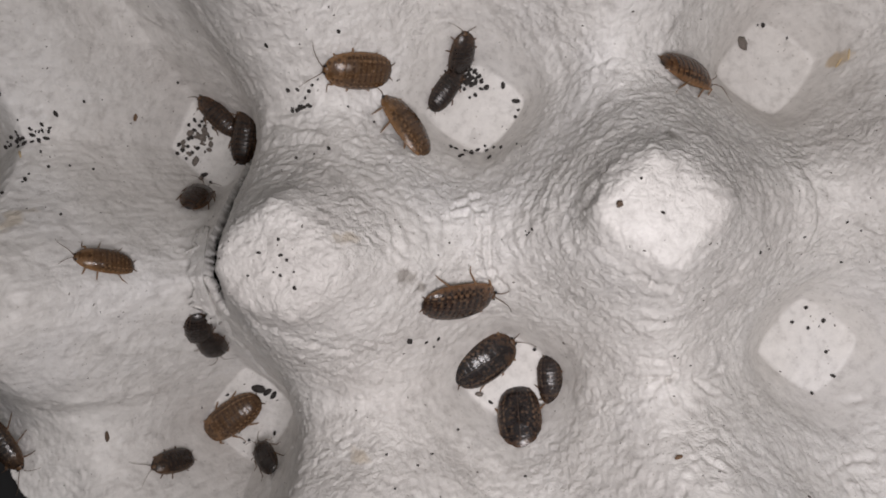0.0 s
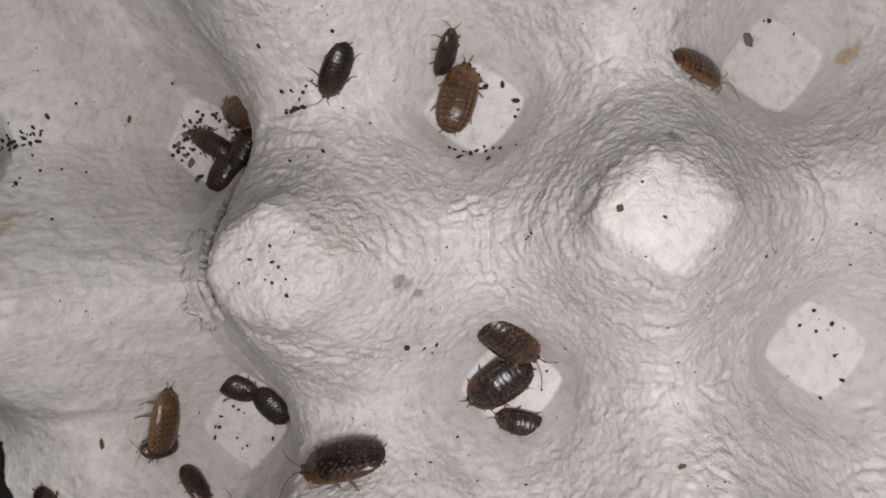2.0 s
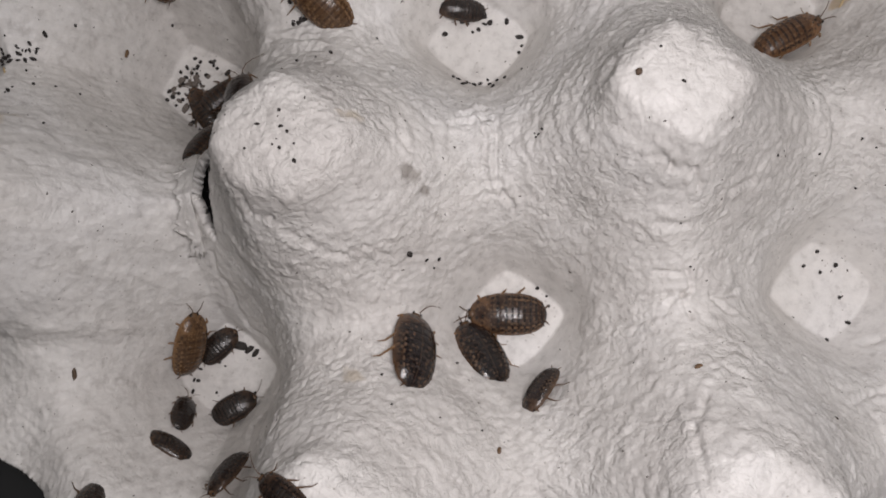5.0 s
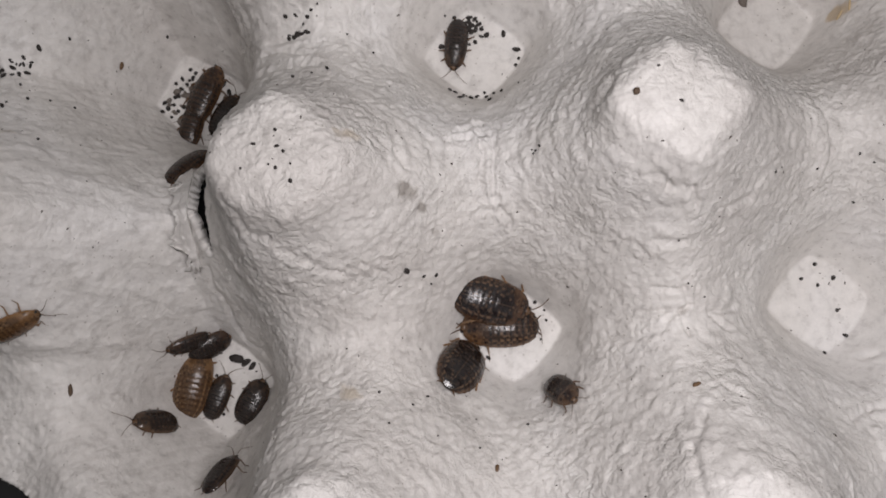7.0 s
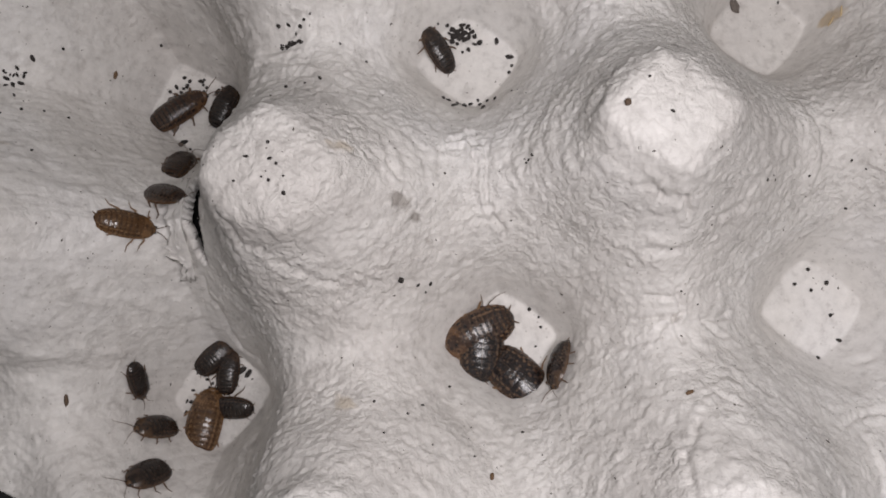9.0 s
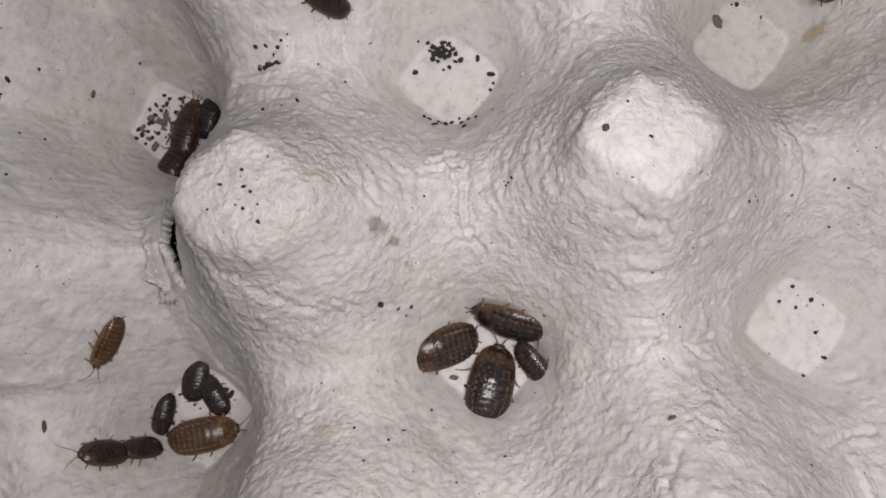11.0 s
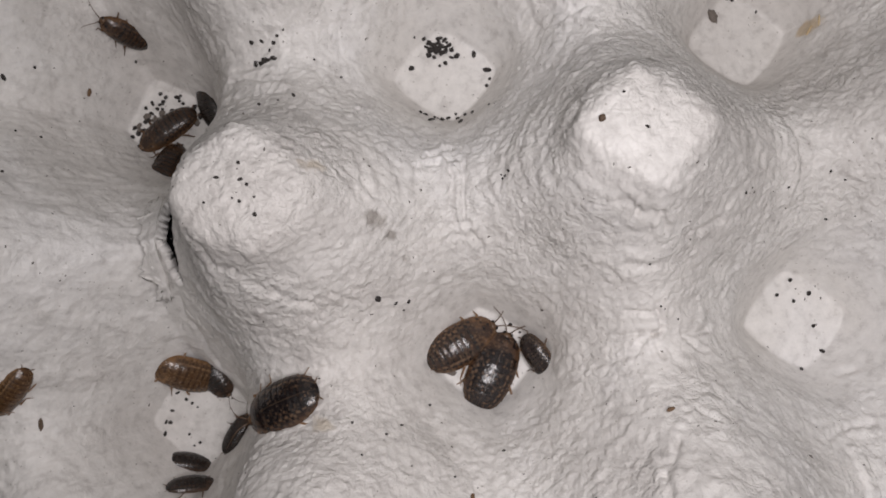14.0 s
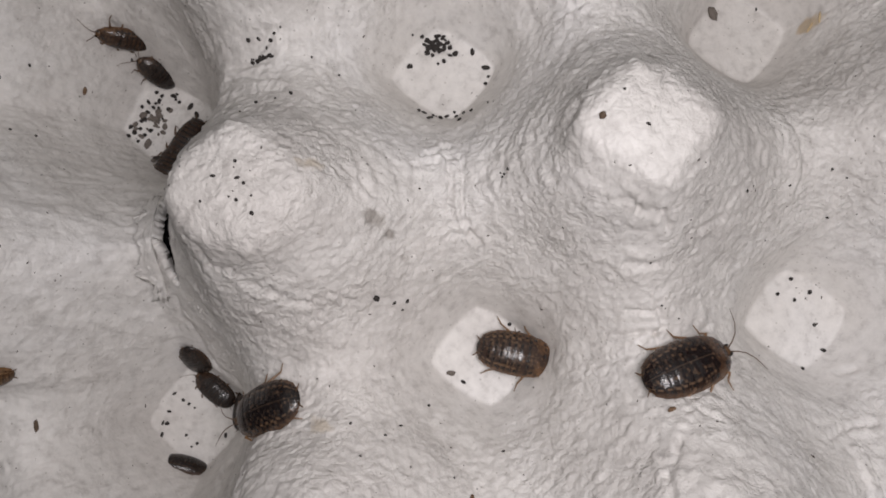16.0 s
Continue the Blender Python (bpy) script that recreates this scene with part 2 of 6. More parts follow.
def build_tray():
    A = np.concatenate([np.linspace(-2.25, -1.75, 40, endpoint=False), np.linspace(-1.75, 1.55, 760, endpoint=False), np.linspace(1.55, 1.85, 30)])
    B = np.concatenate([np.linspace(-1.35, -0.75, 50, endpoint=False), np.linspace(-0.75, 1.65, 540, endpoint=False), np.linspace(1.65, 1.95, 25)])
    na, nb = len(A), len(B)
    a, b = np.meshgrid(A, B)
    x, y, z, s = tray_surface(a, b)
    co = np.stack([x, y, z], -1)
    da, db = np.gradient(co, axis=1), np.gradient(co, axis=0)
    nrm = np.cross(da, db)
    nrm /= np.linalg.norm(nrm, axis=-1, keepdims=True) + 1e-9
    calm = np.clip((s - 0.22) / 0.13, 0.16, 1.0) * (1 - 0.35 * np.clip((s - 0.80) / 0.05, 0, 1))
    flat, fn = co.reshape(-1, 3), nrm.reshape(-1, 3)
    relief = np.empty(len(flat))
    for i, ((px, py, pz), c, q) in enumerate(zip(flat.tolist(), calm.ravel().tolist(), s.ravel().tolist())):
        bend = noise.noise((px * 0.35, py * 0.35, pz * 0.35 + 9)) * 0.9
        lump = noise.noise((px * 0.13, py * 0.13, pz * 0.13 + 3)) * 0.65
        folds = abs(noise.noise((px * 0.55 + bend, py * 0.55 - bend, pz * 0.4))) * 0.38 + abs(noise.noise((px * 1.15, py * 1.15, pz * 0.8 + 4))) * 0.30
        grain = abs(noise.noise((px * 2.1, py * 2.1, pz * 1.6 + 7))) * 0.15
        terrace = 0.065 * math.sin(q * 165.0 + 5.0 * bend) * math.exp(-((q - 0.58) / 0.12) ** 2) * (0.3 + abs(noise.noise((px * 0.1, py * 0.1, 5.0))) * 2.5)
        far = 0.62 if px < -41.0 else 1.0
        streak = (0.22 * abs(noise.noise((px * 0.14, py * 0.62, 8.0))) + 0.12 * abs(noise.noise((px * 0.35, py * 1.5, 2.0)))) if px < -41.0 else 0.0
        relief[i] = streak + c * far * (folds + lump + grain + terrace) + noise.noise((px * 2.6, py * 2.6, pz * 2.6)) * 0.04
    warp = 0.22 * np.sin(flat[:, 1] * 1.1) * np.sin(flat[:, 0] * 0.8 + 1)
    for x0, y0, x1, y1, deep in [(*c, 1.0) for c in CREASES + SADDLE_CREASES] + [(*c, 0.6) for c in HUMP_CREASES]:
        f = np.clip(((flat[:, 0] - x0) * (x1 - x0) + (flat[:, 1] - y0) * (y1 - y0)) / ((x1 - x0) ** 2 + (y1 - y0) ** 2), 0, 1)
        gap = np.hypot(flat[:, 0] + warp - x0 - f * (x1 - x0), flat[:, 1] + warp - y0 - f * (y1 - y0))
        relief -= deep * (0.40 * np.exp(-(gap / 0.27) ** 2) - 0.16 * np.exp(-((gap - 0.75) / 0.35) ** 2))
    for x0, y0, x1, y1, wide, deep in FOLDS:
        f = np.clip(((flat[:, 0] - x0) * (x1 - x0) + (flat[:, 1] - y0) * (y1 - y0)) / ((x1 - x0) ** 2 + (y1 - y0) ** 2), 0, 1)
        gap = np.hypot(flat[:, 0] + 2 * warp - x0 - f * (x1 - x0), flat[:, 1] + 2 * warp - y0 - f * (y1 - y0))
        relief += deep * np.exp(-(gap / wide) ** 2)
    rib = np.abs(flat[:, 0] - 46.6 - 0.04 * flat[:, 1])
    relief += 0.7 * np.clip((1.1 - rib) / 0.35, 0, 1) * np.clip((-18.5 - flat[:, 1]) / 1.0, 0, 1) * np.clip((flat[:, 1] + 40.0) / 4.0, 0, 1)
    co = (flat + fn * relief[:, None]) * MM
    keep = (x.ravel() > tray_edge(y.ravel()))
    ragged = np.array([noise.noise((float(v) * 14.0, 2.0, 0.0)) for v in B]) * 0.012
    frayed = np.array([noise.noise((float(v) * 75.0, 6.0, 0.0)) + 0.6 * noise.noise((float(v) * 190.0, 9.0, 0.0)) for v in B]) * 0.014
    half = 0.046 * np.sqrt(np.clip(1 - ((b - 0.67) / 0.30) ** 2, 0, 1))
    tear = (np.abs(a + 0.875 - 0.05 * np.clip(b - 0.6, 0, 1) - 0.7 * ragged[:, None]) < half * (1 + 14 * frayed[:, None])).ravel()
    keep &= ~tear
    faces = []
    for j in range(nb - 1):
        for i in range(na - 1):
            q = j * na + i
            if keep[q] and keep[q + 1] and keep[q + na] and keep[q + na + 1]:
                faces.append((q, q + 1, q + na + 1, q + na))
    used = np.zeros(len(co), bool)
    used[np.unique(np.array(faces))] = True
    index = np.cumsum(used) - 1
    me = bpy.data.meshes.new("egg_tray")
    me.from_pydata(co[used].tolist(), [], [[int(index[k]) for k in f] for f in faces])
    me.polygons.foreach_set("use_smooth", [True] * len(me.polygons))
    me.materials.append(PULP)
    ob = new("egg_tray", me)
    thick = ob.modifiers.new("thickness", "SOLIDIFY")
    thick.thickness, thick.offset = 0.0016, -1.0
    return tagged(ob, "grey-white moulded pulp egg tray, stained and specked with droppings", "egg tray")


TRAY = build_tray()


def build_torn_lip():
    """The ragged strip of pulp that stands up along the tear."""
    bm = bmesh.new()
    rows = []
    for k in range(61):
        f = k / 60
        b = 0.35 + 0.31 * f
        fray = 0.05 * noise.noise((f * 6.0, 1.0, 0.0)) + 0.03 * noise.noise((f * 23.0, 4.0, 0.0))
        row = []
        for q in range(15):
            g = q / 14
            a = -1.005 + fray * (1 - g) + 0.06 * g + 0.02 * math.sin(f * 3.1)
            frayed = b + 0.02 * (f - 0.5) * 2 * noise.noise((g * 7.0, f * 3.0, 2.0))
            x, y, z, s = (float(v) for v in tray_surface(np.array(a), np.array(frayed)))
            bump = 0.9 * noise.noise((x * 0.45, y * 0.3, 3.0)) + 0.5 * abs(noise.noise((x * 1.1, y * 0.8, 5.0)))
            row.append(bm.verts.new((x * MM, y * MM, (z + 1.1 + 1.3 * (1 - g) ** 3 + 0.7 * math.sin(g * 3.1) + bump) * MM)))
        rows.append(row)
    under = [[bm.verts.new(v.co - Vector((0, 0, 0.0012))) for v in row] for row in rows]
    for r0, r1, u0, u1 in zip(rows, rows[1:], under, under[1:]):
        for q in range(14):
            bm.faces.new((r0[q], r0[q + 1], r1[q + 1], r1[q]))
            bm.faces.new((u0[q + 1], u0[q], u1[q], u1[q + 1]))
        bm.faces.new((r0[0], r1[0], u1[0], u0[0]))
        bm.faces.new((r1[14], r0[14], u0[14], u1[14]))
    for top, low in ((rows[0], under[0]), (rows[-1], under[-1])):
        for q in range(14):
            bm.faces.new((top[q], top[q + 1], low[q + 1], low[q]))
    bmesh.ops.recalc_face_normals(bm, faces=bm.faces[:])
    for fa in bm.faces:
        fa.smooth = True
    return part("torn_lip", bm, PULP, TRAY, "ragged strip of torn pulp")


build_torn_lip()


def build_fibres():
    """Loose hairs of pulp that bristle along the tear."""
    rng = random.Random(3)
    verts, faces = [], []
    for _ in range(150):
        a, b = rng.choice((-0.822, -0.815, -0.808, -0.955, -0.963)) + rng.uniform(-0.01, 0.01), rng.uniform(0.28, 0.80)
        x, y, z, s = (float(v) for v in tray_surface(np.array(a), np.array(b)))
        p = Vector((x, y, z))
        way = Vector((rng.uniform(-1, 0.1), rng.uniform(-1, 1), rng.uniform(0.0, 1.0))).normalized()
        bow = Vector((rng.uniform(-1, 1), rng.uniform(-1, 1), rng.uniform(-1, 1))) * 0.5
        long = rng.uniform(0.5, 1.5)
        base = len(verts)
        for k in range(4):
            f = k / 3
            c = p + way * long * f + bow * f * f
            r = 0.03 * (1 - 0.6 * f)
            for q in range(3):
                verts.append(((c.x + r * math.cos(2.1 * q)) * MM, (c.y + r * math.sin(2.1 * q)) * MM, c.z * MM))
        for k in range(3):
            for q in range(3):
                i, j = base + 3 * k + q, base + 3 * k + (q + 1) % 3
                faces.append((i, j, j + 3, i + 3))
    me = bpy.data.meshes.new("fibres")
    me.from_pydata(verts, [], faces)
    me.materials.append(PULP)
    ob = new("fibres", me)
    ob.parent = TRAY
    return tagged(ob, "loose hairs of torn pulp", kind="stuff")


build_fibres()


def build_tub():
    """The dark plastic tub that the tray lies in."""
    bm = bmesh.new()
    x0, x1, y0, y1, z0, z1, th = -0.21, 0.19, -0.17, 0.21, -0.0225, 0.22, 0.004
    def slab(lo, hi):
        g = bmesh.ops.create_cube(bm, size=1.0)["verts"]
        for v in g:
            v.co = [l + (h - l) * (c + 0.5) for l, h, c in zip(lo, hi, v.co)]
    slab((x0, y0, z0 - th), (x1, y1, z0))
    slab((x0 - th, y0 - th, z0 - th), (x0, y1 + th, z1))
    slab((x1, y0 - th, z0 - th), (x1 + th, y1 + th, z1))
    slab((x0, y0 - th, z0 - th), (x1, y0, z1))
    slab((x0, y1, z0 - th), (x1, y1 + th, z1))
    me = bpy.data.meshes.new("tub")
    bm.to_mesh(me)
    bm.free()
    me.materials.append(PLASTIC)
    return tagged(new("tub", me), "black plastic tub that holds the egg tray", "tub", kind="structure")


build_tub()


# ---- cockroaches: x ahead, origin on the ground under the body, lengths in metres ----
def shell_material(name, centre, side, speck, dot, scale):
    """Glossy shell: a dark middle, paler sides, a row of dark dashes and pale ticks on each plate, a mottled neck shield with a pale rim."""
    m, b, node, link = material(name, centre, 0.30)
    where = node("ShaderNodeTexCoord")
    info = node("ShaderNodeObjectInfo")
    shift = node("ShaderNodeVectorMath")
    shift.operation = "ADD"
    link(where.outputs["Object"], shift.inputs[0])
    link(info.outputs["Random"], shift.inputs[1])

    def chart(layer):
        n = node("ShaderNodeUVMap")
        n.uv_map = layer
        a = node("ShaderNodeSeparateXYZ")
        link(n.outputs["UV"], a.inputs[0])
        return a.outputs

    def math_node(operation, first, second=0.0):
        n = node("ShaderNodeMath")
        n.operation = operation
        for k, v in enumerate((first, second)):
            if isinstance(v, float):
                n.inputs[k].default_value = v
            else:
                link(v, n.inputs[k])
        return n.outputs[0]

    def fade(value, low, high, most=1.0):
        n = node("ShaderNodeMapRange")
        link(value, n.inputs["Value"])
        n.inputs["From Min"].default_value, n.inputs["From Max"].default_value = low, high
        n.inputs["To Max"].default_value = most
        return n.outputs["Result"]

    def both(*masks):
        out = masks[0]
        for k in masks[1:]:
            out = math_node("MULTIPLY", out, k)
        return out

    def band(value, middle, half):
        return fade(math_node("ABSOLUTE", math_node("SUBTRACT", value, middle)), half, half * 0.55)

    def over(under, tint, mask):
        n = node("ShaderNodeMixRGB")
        link(mask, n.inputs["Fac"])
        if isinstance(under, tuple):
            n.inputs["Color1"].default_value = (*under, 1)
        else:
            link(under, n.inputs["Color1"])
        n.inputs["Color2"].default_value = (*tint, 1)
        return n.outputs["Color"]

    def spots(frequency, size, share):
        v = node("ShaderNodeTexVoronoi", Scale=frequency)
        link(shift.outputs[0], v.inputs["Vector"])
        pick = node("ShaderNodeSeparateXYZ")
        link(v.outputs["Color"], pick.inputs[0])
        return both(fade(v.outputs["Distance"], size, size * 0.6), fade(pick.outputs["X"], 1.0 - share, 1.05 - share))

    plate, body = chart("plate"), chart("body")
    along, f = body["X"], plate["X"]
    out = math_node("ABSOLUTE", math_node("SUBTRACT", math_node("MULTIPLY", plate["Y"], 2.0), 1.0))
    blotch = node("ShaderNodeTexNoise", Scale=scale * 0.45, Detail=4.0, Roughness=0.65)
    link(shift.outputs[0], blotch.inputs["Vector"])
    jitter = math_node("MULTIPLY", math_node("SUBTRACT", blotch.outputs["Fac"], 0.5), 0.55)
    out_w = math_node("ADD", out, math_node("MULTIPLY", jitter, 0.35))
    f_w = math_node("ADD", f, math_node("MULTIPLY", jitter, 0.9))
    rear = fade(along, 0.24, 0.27)
    belly_end = fade(along, 0.40, 0.50)
    colour = over(centre, side, fade(math_node("ADD", out, math_node("MULTIPLY", jitter, 1.5)), 0.62, 1.10))
    # pale mottling, thick on the neck shield and thin behind it
    colour = over(colour, speck, both(spots(scale * 1.25, 0.5, 0.4), 0.6))
    shield = fade(along, 0.27, 0.23)
    colour = over(colour, side, both(shield, fade(math_node("ADD", blotch.outputs["Fac"], math_node("MULTIPLY", out, 0.25)), 0.50, 0.70), 0.7))
    colour = over(colour, dot, both(shield, spots(scale * 0.85, 0.5, 0.4), 0.8))
    # pale ticks along the hind edge of each plate, cut by dark dashes
    comb = fade(math_node("SINE", math_node("ADD", math_node("MULTIPLY", plate["Y"], 44.0), math_node("MULTIPLY", jitter, 9.0))), 0.0, 0.7)
    hind = both(rear, band(f_w, 0.84, 0.20), fade(out, 0.97, 0.88))
    colour = over(colour, dot, both(hind, fade(blotch.outputs["Fac"], 0.34, 0.46), 0.85))
    colour = over(colour, speck, both(rear, band(f_w, 0.52, 0.16), fade(out, 0.10, 0.35), fade(out, 0.97, 0.88), fade(blotch.outputs["Fac"], 0.44, 0.60), 0.35))
    colour = over(colour, speck, both(hind, comb, fade(blotch.outputs["Fac"], 0.42, 0.60), fade(out, 0.1, 0.6), 0.75))
    # two dark dashes on each side of a plate
    for place, half, most in ((0.80, 0.085, 0.95), (0.55, 0.06, 0.7)):
        colour = over(colour, dot, both(rear, band(out_w, place, half), band(f_w, 0.40, 0.27), fade(blotch.outputs["Fac"], 0.40, 0.50), most))
    colour = over(colour, speck, both(belly_end, band(out_w, 0.68, 0.05), band(f_w, 0.5, 0.3), 0.8))
    colour = over(colour, speck, both(rear, fade(out, 0.035, 0.015), 0.25))
    rim = tuple(min(0.5, c * 1.2) for c in side)
    colour = over(colour, rim, both(fade(out, 0.93, 0.99), fade(along, 0.62, 0.30), 0.85))
    colour = over(colour, dot, fade(along, 0.95, 0.99, 0.6))
    link(colour, b.inputs["Base Color"])
    gloss = node("ShaderNodeMapRange")
    link(blotch.outputs["Fac"], gloss.inputs["Value"])
    gloss.inputs["From Min"].default_value, gloss.inputs["From Max"].default_value = 0.3, 0.7
    gloss.inputs["To Min"].default_value, gloss.inputs["To Max"].default_value = 0.12, 0.30
    link(gloss.outputs["Result"], b.inputs["Roughness"])
    pits = node("ShaderNodeTexNoise", Scale=scale * 1.6, Detail=2.0)
    link(shift.outputs[0], pits.inputs["Vector"])
    ridge = math_node("ADD", math_node("MULTIPLY", blotch.outputs["Fac"], 0.9), math_node("MULTIPLY", pits.outputs["Fac"], 0.5))
    bump = node("ShaderNodeBump", Strength=0.5, Distance=0.0002)
    link(ridge, bump.inputs["Height"])
    link(bump.outputs["Normal"], b.inputs["Normal"])
    b.inputs["Specular IOR Level"].default_value = 0.46
    b.inputs["Subsurface Weight"].default_value = 0.05
    b.inputs["Subsurface Radius"].default_value = (0.0012, 0.0006, 0.0003)
    return m


def leg_material(name, base):
    m, b, node, link = material(name, base, 0.4)
    n = node("ShaderNodeTexNoise", Scale=1500.0, Detail=3.0)
    r = ramp(node, [(0.3, tuple(c * 0.55 for c in base)), (0.7, base)])
    link(n.outputs["Fac"], r.inputs["Fac"])
    link(r.outputs["Color"], b.inputs["Base Color"])
    return m


AMBER = (0.24, 0.138, 0.068)
UMBER = (0.12, 0.064, 0.030)
INK = (0.010, 0.008, 0.008)
KINDS = {
    "tan": (shell_material("tan_shell", (0.078, 0.041, 0.019), (0.190, 0.104, 0.047), (0.190, 0.110, 0.055), (0.040, 0.021, 0.011), 1800.0),
            "tan-brown cockroach nymph with dark dashes, crawling on the egg tray"),
    "brown": (shell_material("brown_shell", (0.032, 0.018, 0.012), (0.105, 0.055, 0.026), (0.080, 0.044, 0.023), INK, 2000.0),
              "dull dark brown cockroach nymph in a crevice of the tray"),
    "amber": (shell_material("amber_shell", (0.085, 0.042, 0.020), (0.200, 0.105, 0.048), (0.180, 0.100, 0.050), INK, 1500.0),
              "amber-brown cockroach nymph with black dashes along its sides"),
    "brownspeck": (shell_material("brown_speckled_shell", (0.034, 0.019, 0.013), (0.150, 0.080, 0.040), (0.150, 0.090, 0.050), INK, 1500.0),
                   "large brown speckled cockroach nymph with amber edges"),
    "speckled": (shell_material("dark_speckled_shell", (0.012, 0.008, 0.008), (0.105, 0.056, 0.030), (0.130, 0.080, 0.049), INK, 1500.0),
                 "large dark cockroach nymph with fine tan speckles and glossy plates"),
    "dark": (shell_material("dark_shell", (0.011, 0.008, 0.008), (0.095, 0.052, 0.029), (0.115, 0.073, 0.046), INK, 1500.0),
             "near-black cockroach nymph with a row of tan specks along its sides"),
    "small": (shell_material("small_dark_shell", (0.020, 0.014, 0.013), (0.085, 0.052, 0.033), (0.105, 0.070, 0.047), INK, 1900.0),
              "small dark cockroach nymph beside the pocket wall"),
    "black": (shell_material("black_shell", (0.018, 0.013, 0.011), (0.060, 0.035, 0.022), (0.056, 0.034, 0.023), INK, 2200.0),
              "small blackish-brown cockroach nymph"),
    "striped": (shell_material("striped_shell", (0.022, 0.015, 0.012), (0.085, 0.049, 0.027), (0.075, 0.045, 0.027), INK, 2000.0),
                "slim dark brown cockroach nymph with paler edges"),
}
LEG_AMBER, LEG_DARK = leg_material("amber_leg", AMBER), leg_material("umber_leg", UMBER)
BELLY = leg_material("belly", (0.16, 0.085, 0.035))
EYE = leg_material("eye", (0.006, 0.005, 0.005))

WIDE_U = [0.0, 0.012, 0.04, 0.10, 0.20, 0.33, 0.50, 0.66, 0.78, 0.88, 0.95, 0.985, 1.0]
WIDE_W = [0.06, 0.25, 0.46, 0.68, 0.85, 0.96, 1.00, 0.975, 0.89, 0.73, 0.52, 0.30, 0.08]
HIGH_U = [0.0, 0.03, 0.10, 0.22, 0.42, 0.65, 0.85, 0.95, 1.0]
HIGH_H = [0.04, 0.26, 0.56, 0.83, 1.00, 0.95, 0.70, 0.36, 0.05]
PLATES = [("pronotum", 0.0, 0.245), ("mesonotum", 0.245, 0.36), ("metanotum", 0.36, 0.46)] + [
    ("tergite", 0.46 + 0.0775 * i, 0.46 + 0.0775 * (i + 1)) for i in range(7)]


def shell_plate(length, width, u0, u1):
    """One back plate: an arched strip from u0 to u1 of the body, its rear edge standing a little proud."""
    bm = bmesh.new()
    rings, charts = [], {}
    first, last = u0 == 0.0, u1 > 0.99
    steps = 9 if first else 6 if last else 3
    for k in range(steps + 1):
        f = k / steps
        if first:
            f = f ** 1.7
        elif last:
            f = 1 - (1 - f) ** 1.7
        u = min(u0 + (u1 + 0.014 - u0) * f, 1.0)
        proud = 1.0 + 0.018 * f
        w = np.interp(u, WIDE_U, WIDE_W) * width / 2 * proud
        h = np.interp(u, HIGH_U, HIGH_H) * length * 0.185 * (1.0 + 0.035 * f + 0.022 * math.sin(math.pi * min(f, 1.0)))
        row = []
        for q in range(13):
            p = radians(-82 + 164 * q / 12)
            across = math.sin(p) / math.sin(radians(82))
            corner = 0.0 if last or first else 0.016 * length * f * across ** 6
            v = bm.verts.new(((0.5 - u) * length - corner, w * across, length * 0.075 + h * (max(math.cos(p), 0.0) ** 0.85)))
            charts[v] = (f, u, 0.5 + 0.5 * across)
            row.append(v)
        rings.append(row)
    for r0, r1 in zip(rings, rings[1:]):
        for i in range(12):
            bm.faces.new((r0[i], r0[i + 1], r1[i + 1], r1[i]))
    for fa in bm.faces:
        fa.smooth = True
    brim = [bm.verts.new(v.co) for v in rings[-1]]
    tuck = [bm.verts.new((v.co.x + 0.002 * length, v.co.y * 0.985, v.co.z - 0.009 * length)) for v in rings[-1]]
    hem = [bm.verts.new((v.co.x + 0.016 * length, v.co.y * 0.97, v.co.z - 0.003 * length)) for v in tuck]
    for r0, r1 in ((brim, tuck), (tuck, hem)):
        for i in range(12):
            bm.faces.new((r0[i], r0[i + 1], r1[i + 1], r1[i])).smooth = False
    for row in (brim, tuck, hem):
        for v, like in zip(row, rings[-1]):
            charts[v] = charts[like]
    plate, body = bm.loops.layers.uv.new("plate"), bm.loops.layers.uv.new("body")
    for fa in bm.faces:
        for loop in fa.loops:
            f, u, across = charts[loop.vert]
            loop[plate].uv, loop[body].uv = (f, across), (u, across)
    return bm


def blob(cx, cy, cz, rx, ry, rz):
    bm = bmesh.new()
    bmesh.ops.create_uvsphere(bm, u_segments=14, v_segments=9, radius=1.0)
    for v in bm.verts:
        v.co = (cx + v.co.x * rx, cy + v.co.y * ry, cz + v.co.z * rz)
    for fa in bm.faces:
        fa.smooth = True
    return bm


def tube(points, radii, sides=6):
    """A tapered tube through the points."""
    bm = bmesh.new()
    pts = [Vector(p) for p in points]
    rings = []
    for i, p in enumerate(pts):
        d = (pts[min(i + 1, len(pts) - 1)] - pts[max(i - 1, 0)]).normalized()
        a = d.cross(Vector((0.12, 0.2, 1))).normalized()
        c = d.cross(a)
        rings.append([bm.verts.new(p + (a * math.cos(6.2832 * k / sides) + c * math.sin(6.2832 * k / sides)) * radii[i]) for k in range(sides)])
    for r0, r1 in zip(rings, rings[1:]):
        for k in range(sides):
            bm.faces.new((r0[k], r0[(k + 1) % sides], r1[(k + 1) % sides], r1[k]))
    bm.faces.new(rings[0])
    bm.faces.new(rings[-1])
    bmesh.ops.recalc_face_normals(bm, faces=bm.faces[:])
    for fa in bm.faces:
        fa.smooth = True
    return bm


LEG_SET = [(0.27, 40.0, 0.20), (0.13, 88.0, 0.21), (-0.02, 140.0, 0.27)]  # place along the body, way out, reach


